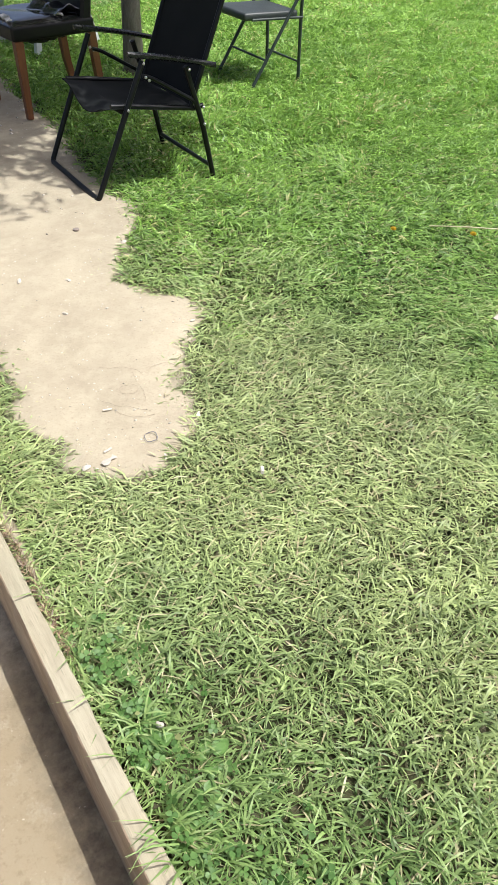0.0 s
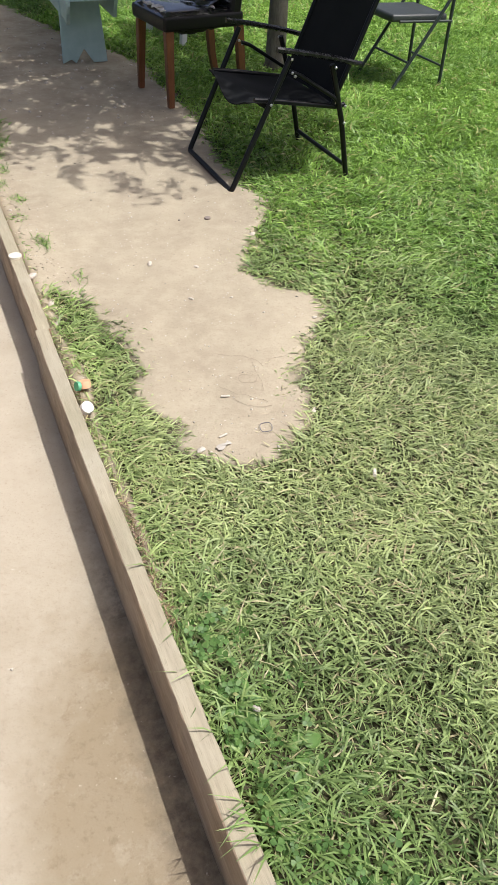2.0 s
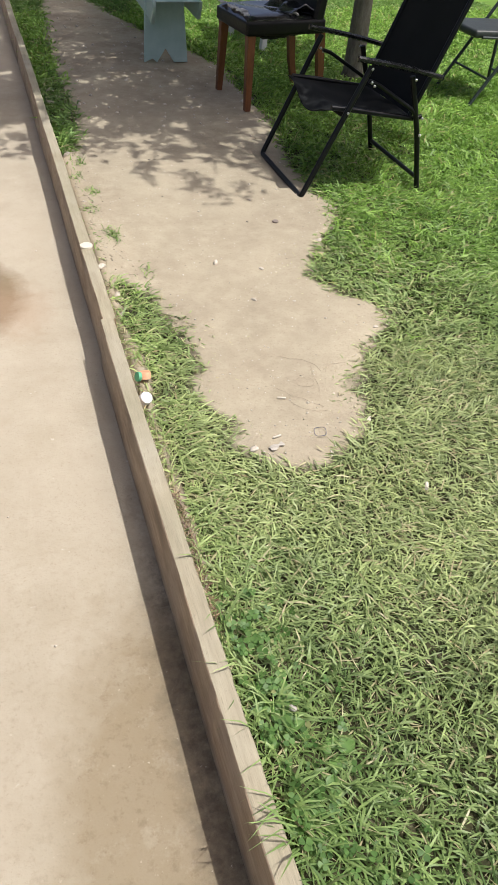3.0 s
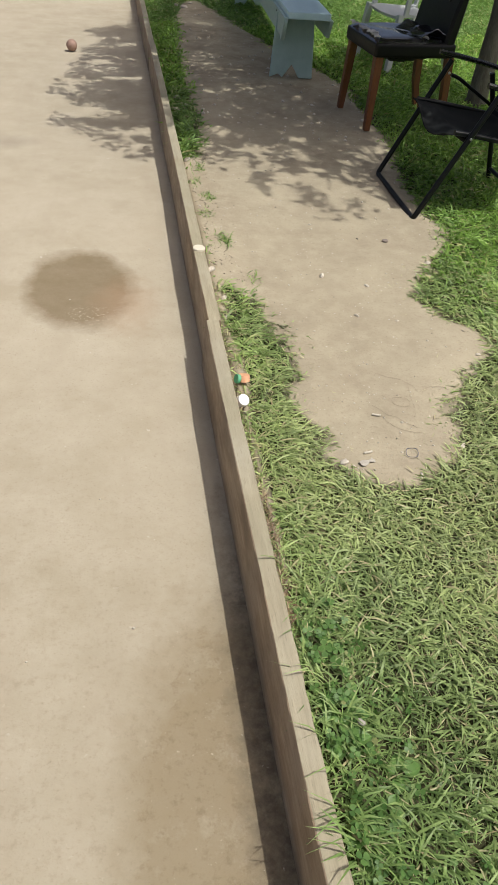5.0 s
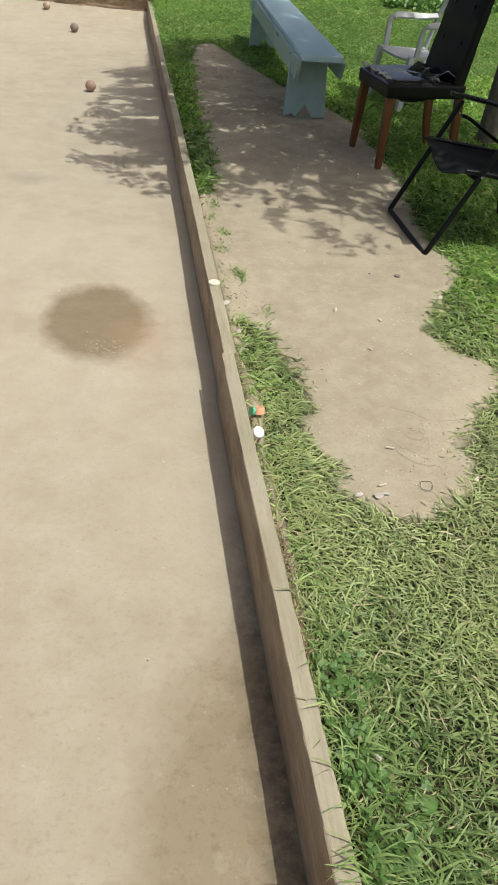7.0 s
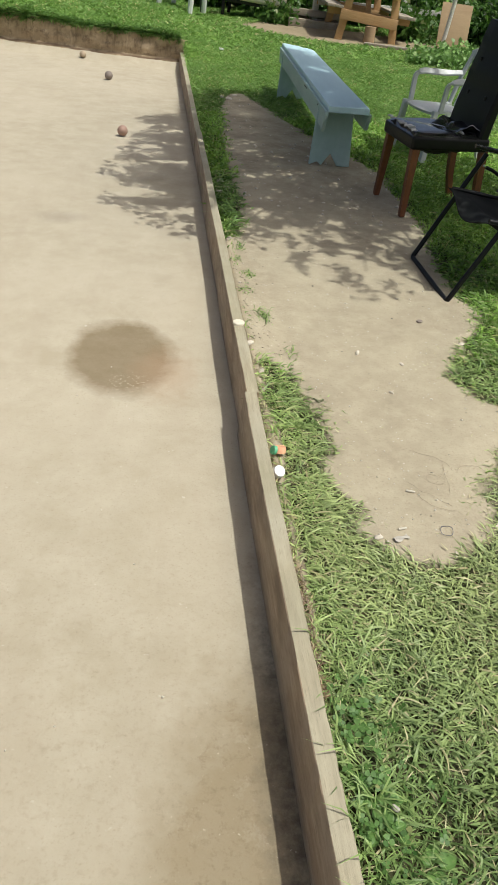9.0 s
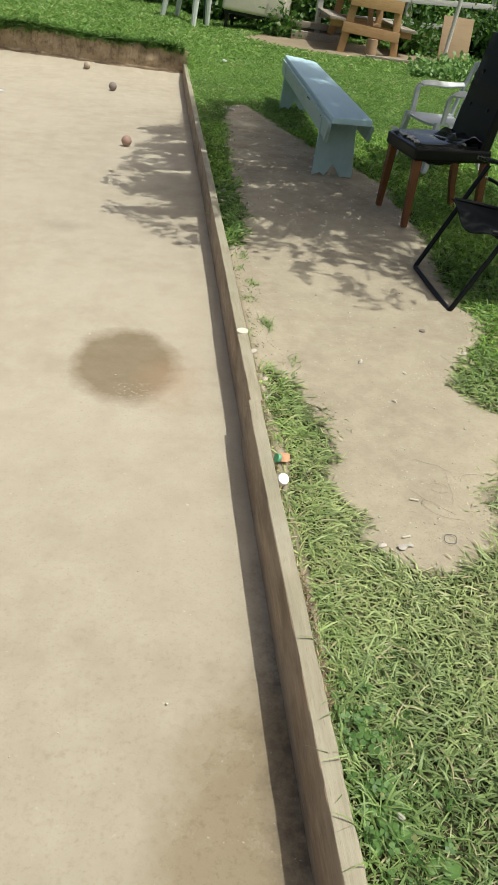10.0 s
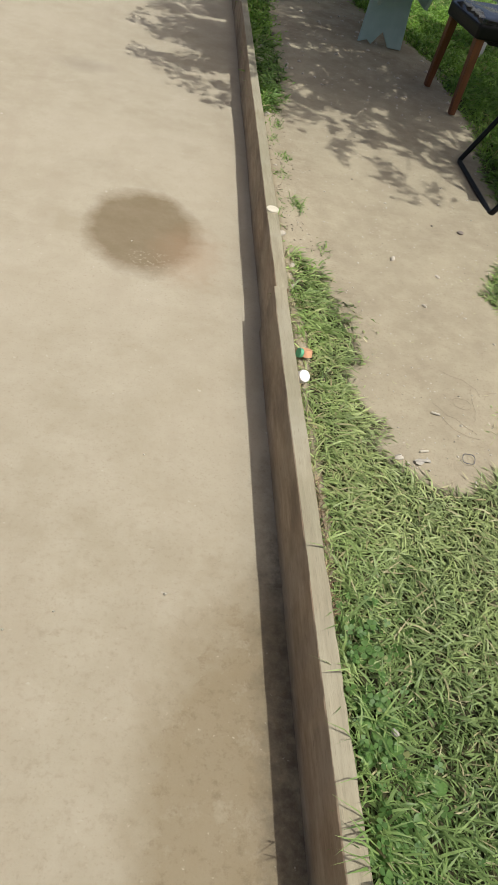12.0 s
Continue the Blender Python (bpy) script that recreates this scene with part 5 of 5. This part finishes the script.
for x, y, turn in ((0.071, 0.856, 20), (0.062, 0.705, 70), (0.085, 0.928, 130), (0.120, 0.735, 200), (0.165, 0.80, 10)):
    plantain(x, y, turn)


# ---- litter and small things ----
def small(name, bm, mat, x, y, dz, label, category, turn=(0, 0, 0), group="", base=None):
    z = float(ground_z(x, y)) if base is None else base
    return tagged(part(name, bm, mat, None, "", pose(x, y, z + dz, *turn)), label, category, group)


def cup_cap(r, h):
    """A hollow screw cap, open below, with a ribbed skirt."""
    bm = bmesh.new()
    rings = []
    n = 28
    for rr, z in ((r - 0.002, 0.001), (r - 0.002, h - 0.002), (r - 0.003, h - 0.0025), (r, 0.0), (r, h * 0.8), (r * 0.93, h), (0.0005, h)):
        rings.append([bm.verts.new(((rr + (0.0005 if k % 2 and rr == r else 0)) * math.cos(k * math.tau / n), (rr + (0.0005 if k % 2 and rr == r else 0)) * math.sin(k * math.tau / n), z)) for k in range(n)])
    for a, b in ((0, 1), (0, 3), (3, 4), (4, 5), (5, 6)):
        for k in range(n):
            bm.faces.new((rings[a][k], rings[a][(k + 1) % n], rings[b][(k + 1) % n], rings[b][k]))
    return bm


small("bottle_cap", cup_cap(0.018, 0.020), M_CAPWHITE, 0.027, 1.888, 0.009, "white plastic bottle cap lying beside the board", "bottle cap", (34, 20, 0))
oc = small("plastic_toy", cup_cap(0.019, 0.020), M_CAPORANGE, 0.050, 1.994, 0.008, "orange and green plastic cap in the grass", "cap", (-20, 8, 20))
part("rim", cup_cap(0.014, 0.010), M_CAPGREEN, oc, "green rim", pose(-0.020, -0.006, 0.010, 0, -75, 0))
small("jar_lid", cup_cap(0.023, 0.008), M_CREAM, -0.003, 2.794, 0.0, "white plastic lid lying on the board", "lid", (0, 0, 20), base=0.0785)
small("hair_tie", tube([(0.018 * math.cos(a) * (1 + 0.1 * math.sin(2 * a)), 0.021 * math.sin(a), 0.002 * math.sin(3 * a)) for a in np.linspace(0, math.tau, 28, endpoint=False)], 0.0010, 6, None, None, True), M_TIE, 0.487, 1.672, 0.006, "dark elastic hair tie on the bare earth", "hair tie")
cig = small("cigarette_end", tube([(0, 0, 0), (0.016, 0, 0.001)], 0.0048, 10), M_CREAM, 0.667, 1.380, 0.044, "white cigarette end caught in the grass", "cigarette end", (20, 10, 60))
part("filter", tube([(-0.010, 0, 0), (0.0, 0, 0)], 0.0049, 10), M_PAPER, cig, "tan filter")
for x, y, turn in ((0.360, 1.683, 10), (0.433, 1.848, -20), (0.487, 1.585, 70)):
    small("cigarette_end", tube([(-0.012, 0, 0), (0.006, 0, 0.001), (0.013, 0.001, 0.0)], 0.0031, 8), M_PAPER, x, y, 0.004, "flattened pale cigarette end on bare earth", "cigarette end", (0, 0, turn), "cigarette ends on the path")
grid = [[(0.045 * a, (0.008 + 0.003 * math.sin(7 * a)) * b, 0.002 + 0.0015 * math.sin(9 * a + 4 * b)) for b in np.linspace(-1, 1, 8)] for a in np.linspace(0, 1, 10)]
grid_small = [[(0.5 * a, 0.6 * b, c) for a, b, c in row] for row in grid]
small("wrapper", sheet(grid_small, 0.0006), M_PAPER, 0.655, 1.70, 0.003, "creased tan paper wrapper on the path's margin", "wrapper", (0, 0, 60))
small("wrapper", sheet(grid, 0.0006), M_FILM, 0.325, 1.635, 0.004, "crumpled whitish plastic wrapper at the grass edge", "wrapper", (0, 0, 20))


def dandelion(x, y):
    """A flat yellow head of narrow petals on a short stalk."""
    c = thing("dandelion", "yellow dandelion flower open among the grass", "flower", pose(x, y, float(ground_z(x, y)), 6, -5, 0), "dandelions in the lawn")
    part("stalk", tube([(0, 0, 0), (0.003, 0, 0.025), (0, 0, 0.048)], 0.0014, 6), M_CLOVER, c)
    bm = bmesh.new()
    for ring, (r, z) in enumerate(((0.016, 0.049), (0.011, 0.053), (0.006, 0.056))):
        for k in range(18 - 4 * ring):
            q = k * math.tau / (18 - 4 * ring) + 0.2 * ring
            u, v = Vector((math.cos(q), math.sin(q), 0)), Vector((-math.sin(q), math.cos(q), 0))
            p = Vector((0, 0, z))
            bm.faces.new([bm.verts.new(w) for w in (p, p + u * r * 0.6 - v * 0.0022, p + u * r + Vector((0, 0, 0.002)), p + u * r * 0.6 + v * 0.0022)])
    bmesh.ops.solidify(bm, geom=bm.faces[:], thickness=0.0006)
    part("petals", bm, M_YELLOW, c, "bright yellow petals")


dandelion(1.95, 2.317)
dandelion(2.205, 2.11)
small("dry_stalk", tube([(-0.16, 0.13, 0.0), (-0.05, 0.03, 0.01), (0.06, -0.05, 0.006), (0.17, -0.10, 0.0)], 0.003, 6), M_STRAW, 2.26, 2.13, 0.045, "thin pale dry stalk lying on the grass", "stalk")
small("paper_scrap", box((0.04, 0.018, 0.003), (0, 0, 0), 0.001), M_FILM, 1.80, 1.60, 0.045, "pale paper scrap on the grass", "paper scrap", (8, 5, 20))
small("paper_scrap", box((0.05, 0.035, 0.02), (0, 0, 0), 0.006), M_CAPWHITE, 0.51, 10.48, 0.05, "small white paper scrap on the lawn", "paper scrap", (8, 5, 20))
small("paper_scrap", box((0.07, 0.05, 0.008), (0, 0, 0), 0.003), M_CAPWHITE, -1.905, 8.40, 0.006, "small white paper scrap on the clay", "paper scrap", (0, 0, 30), base=COURT_Z)
b = ball(0.0065, (0, 0, 0), 14, 9)
for v in b.verts:
    v.co *= 1 + 0.30 * math.sin(420 * v.co.x + 3) * math.sin(390 * v.co.y) + 0.2 * math.sin(500 * v.co.z)
small("tissue_scrap", b, M_FILM, 0.108, 0.886, 0.036, "crumpled whitish tissue scrap among the clover", "tissue")
small("bottle_cap", cup_cap(0.013, 0.006), M_BALL_GREY, 0.827, 3.026, 0.002, "dark crown cap trodden into the path", "bottle cap")


def pebble(r, rng):
    b = bmesh.new()
    bmesh.ops.create_icosphere(b, subdivisions=2, radius=r)
    k = rng.uniform(0.5, 0.9, 3)
    for v in b.verts:
        v.co = Vector((v.co.x * (1 + 0.3 * k[0]), v.co.y * k[1], v.co.z * k[2] * 0.7)) * (1 + 0.12 * math.sin(v.co.x / r * 4 + v.co.y / r * 3 + k[0] * 9))
    return b


rng = np.random.default_rng(21)
for x, y, r in ((0.285, 1.655, 0.012), (0.948, 2.82, 0.012), (0.64, 2.655, 0.010), (0.54, 2.44, 0.010), (0.48, 2.74, 0.014), (0.90, 2.17, 0.008), (0.95, 2.18, 0.008), (0.035, 2.72, 0.018), (0.06, 2.52, 0.014),
                (0.06, 3.95, 0.02), (0.09, 4.02, 0.015), (0.10, 5.08, 0.03), (0.13, 4.95, 0.022), (0.055, 2.40, 0.012), (0.06, 1.80, 0.012), (0.39, 7.86, 0.034), (0.33, 7.97, 0.026), (0.46, 8.02, 0.022), (0.079, 4.81, 0.026)):
    small("stone", pebble(r, rng), M_STONE, x, y, 0.2 * r, "small pale stone trodden into bare earth", "stone", (0, 0, float(rng.uniform(0, 180))), "stones on the path")


def grit():
    """Loose crumbs over path and lane."""
    r = np.random.default_rng(33)
    n = 1500
    x, y = r.uniform(0.03, 1.4, n), 1.55 + 6.4 * r.uniform(0, 1, n) ** 1.5
    keep = bare(x, y) > 0.6
    xs, ys = np.r_[x[keep], r.uniform(-1.3, -0.06, 45)], np.r_[y[keep], r.uniform(0.6, 5.0, 45)]
    s = r.uniform(0.0012, 0.0045, len(xs)) * (1 + 1.2 * (r.uniform(0, 1, len(xs)) > 0.93))
    # coarser crumbs towards the far end
    x, y = r.uniform(0.08, 1.3, 260), r.uniform(4.3, 8.2, 260)
    keep = bare(x, y) > 0.3
    xs, ys, s = np.r_[xs, x[keep]], np.r_[ys, y[keep]], np.r_[s, 0.005 + 0.011 * r.uniform(0, 1, keep.sum()) ** 2]
    zs = np.where(xs < -0.02, COURT_Z + 0.001, ground_z(xs, ys))
    octa = np.array([(1, 0, 0), (0, 1, 0), (-1, 0, 0), (0, -1, 0), (0, 0, 0.7), (0, 0, -0.7)])
    v = (np.stack([xs, ys, zs], 1)[:, None] + octa[None] * s[:, None, None] * r.uniform(0.6, 1.4, (len(xs), 6, 1))).reshape(-1, 3)
    f = np.array([(0, 1, 4), (1, 2, 4), (2, 3, 4), (3, 0, 4), (1, 0, 5), (2, 1, 5), (3, 2, 5), (0, 3, 5)])
    t = (np.arange(len(xs))[:, None, None] * 6 + f[None]).reshape(-1, 3)
    tagged(new("grit", raw_mesh("grit", v, t, M_STONE)), "loose crumbs of pale earth and stone", "grit", kind="stuff")


grit()


def crumbs():
    """Dark crumbs of soil and bark on the path."""
    r = np.random.default_rng(35)
    n = 170
    x, y = r.uniform(0.05, 1.3, n), 1.6 + 4.5 * r.uniform(0, 1, n) ** 1.4
    keep = bare(x, y) > 0.6
    x, y = x[keep], y[keep]
    k = r.uniform(0.0012, 0.0032, len(x)) * (1 + (r.uniform(0, 1, len(x)) > 0.92))
    octa = np.array([(1.6, 0, 0), (0, 0.8, 0), (-1.6, 0, 0), (0, -0.8, 0), (0, 0, 0.6), (0, 0, -0.4)])
    a = r.uniform(0, 6.3, len(x))
    turn = np.stack([np.stack([np.cos(a), -np.sin(a), 0 * a], 1), np.stack([np.sin(a), np.cos(a), 0 * a], 1), np.stack([0 * a, 0 * a, 0 * a + 1], 1)], 1)
    v = (np.stack([x, y, ground_z(x, y) + 0.001], 1)[:, None] + np.einsum("nij,kj->nki", turn, octa) * k[:, None, None]).reshape(-1, 3)
    f = np.array([(0, 1, 4), (1, 2, 4), (2, 3, 4), (3, 0, 4), (1, 0, 5), (2, 1, 5), (3, 2, 5), (0, 3, 5)])
    t = (np.arange(len(x))[:, None, None] * 6 + f[None]).reshape(-1, 3)
    tagged(new("crumbs", raw_mesh("crumbs", v, t, M_BARK)), "dark crumbs of soil and bark on the path", "crumbs", kind="stuff")


crumbs()


def clods():
    """Crumbled soil and dead bits in the strip beside the board."""
    r = np.random.default_rng(37)
    n = 240
    y = r.uniform(2.55, 4.75, n)
    x = 0.035 + 0.02 * r.uniform(0, 1, n) + np.abs(r.normal(0, 0.055, n)) * (0.5 + speck(y, 0 * y, 3.0, 7))
    k = r.uniform(0.0015, 0.0048, n) * (1 + 0.9 * (r.uniform(0, 1, n) > 0.92))
    octa = np.array([(1.3, 0, 0), (0, 1, 0), (-1.1, 0, 0), (0, -0.9, 0), (0, 0, 0.6), (0, 0, -0.4), (0.7, 0.6, 0.25), (-0.6, -0.6, 0.3)])
    v = (np.stack([x, y, ground_z(x, y) + 0.001], 1)[:, None] + octa[None] * k[:, None, None] * r.uniform(0.7, 1.3, (n, 8, 1))).reshape(-1, 3)
    f = np.array([(0, 6, 4), (6, 1, 4), (1, 2, 4), (2, 7, 4), (7, 3, 4), (3, 0, 4), (6, 0, 5), (1, 6, 5), (2, 1, 5), (7, 2, 5), (3, 7, 5), (0, 3, 5)])
    t = (np.arange(n)[:, None, None] * 8 + f[None]).reshape(-1, 3)
    tagged(new("clods", raw_mesh("clods", v, t, M_CLOD)), "crumbled brown soil clods beside the kickboard", "soil", kind="stuff")


clods()


def rootlets():
    r = np.random.default_rng(5)
    for k in range(7):
        x, y, a = 0.575 + r.normal(0, 0.035), 1.88 + r.normal(0, 0.09), r.uniform(0, 6.3)
        bias = r.uniform(-0.35, 0.35)
        pts = []
        for i in range(16):
            pts.append((x, y, float(ground_z(x, y)) + 0.0025 + 0.003 * abs(math.sin(0.6 * i + k))))
            a += bias + r.normal(0, 0.18)
            x, y = x + 0.011 * math.cos(a), y + 0.011 * math.sin(a)
        o = part("twig", tube(pts, 0.00045, 5), M_TWIG)
        tagged(o, "thin dry rootlet on bare earth", "twig", "twigs on the path")


rootlets()
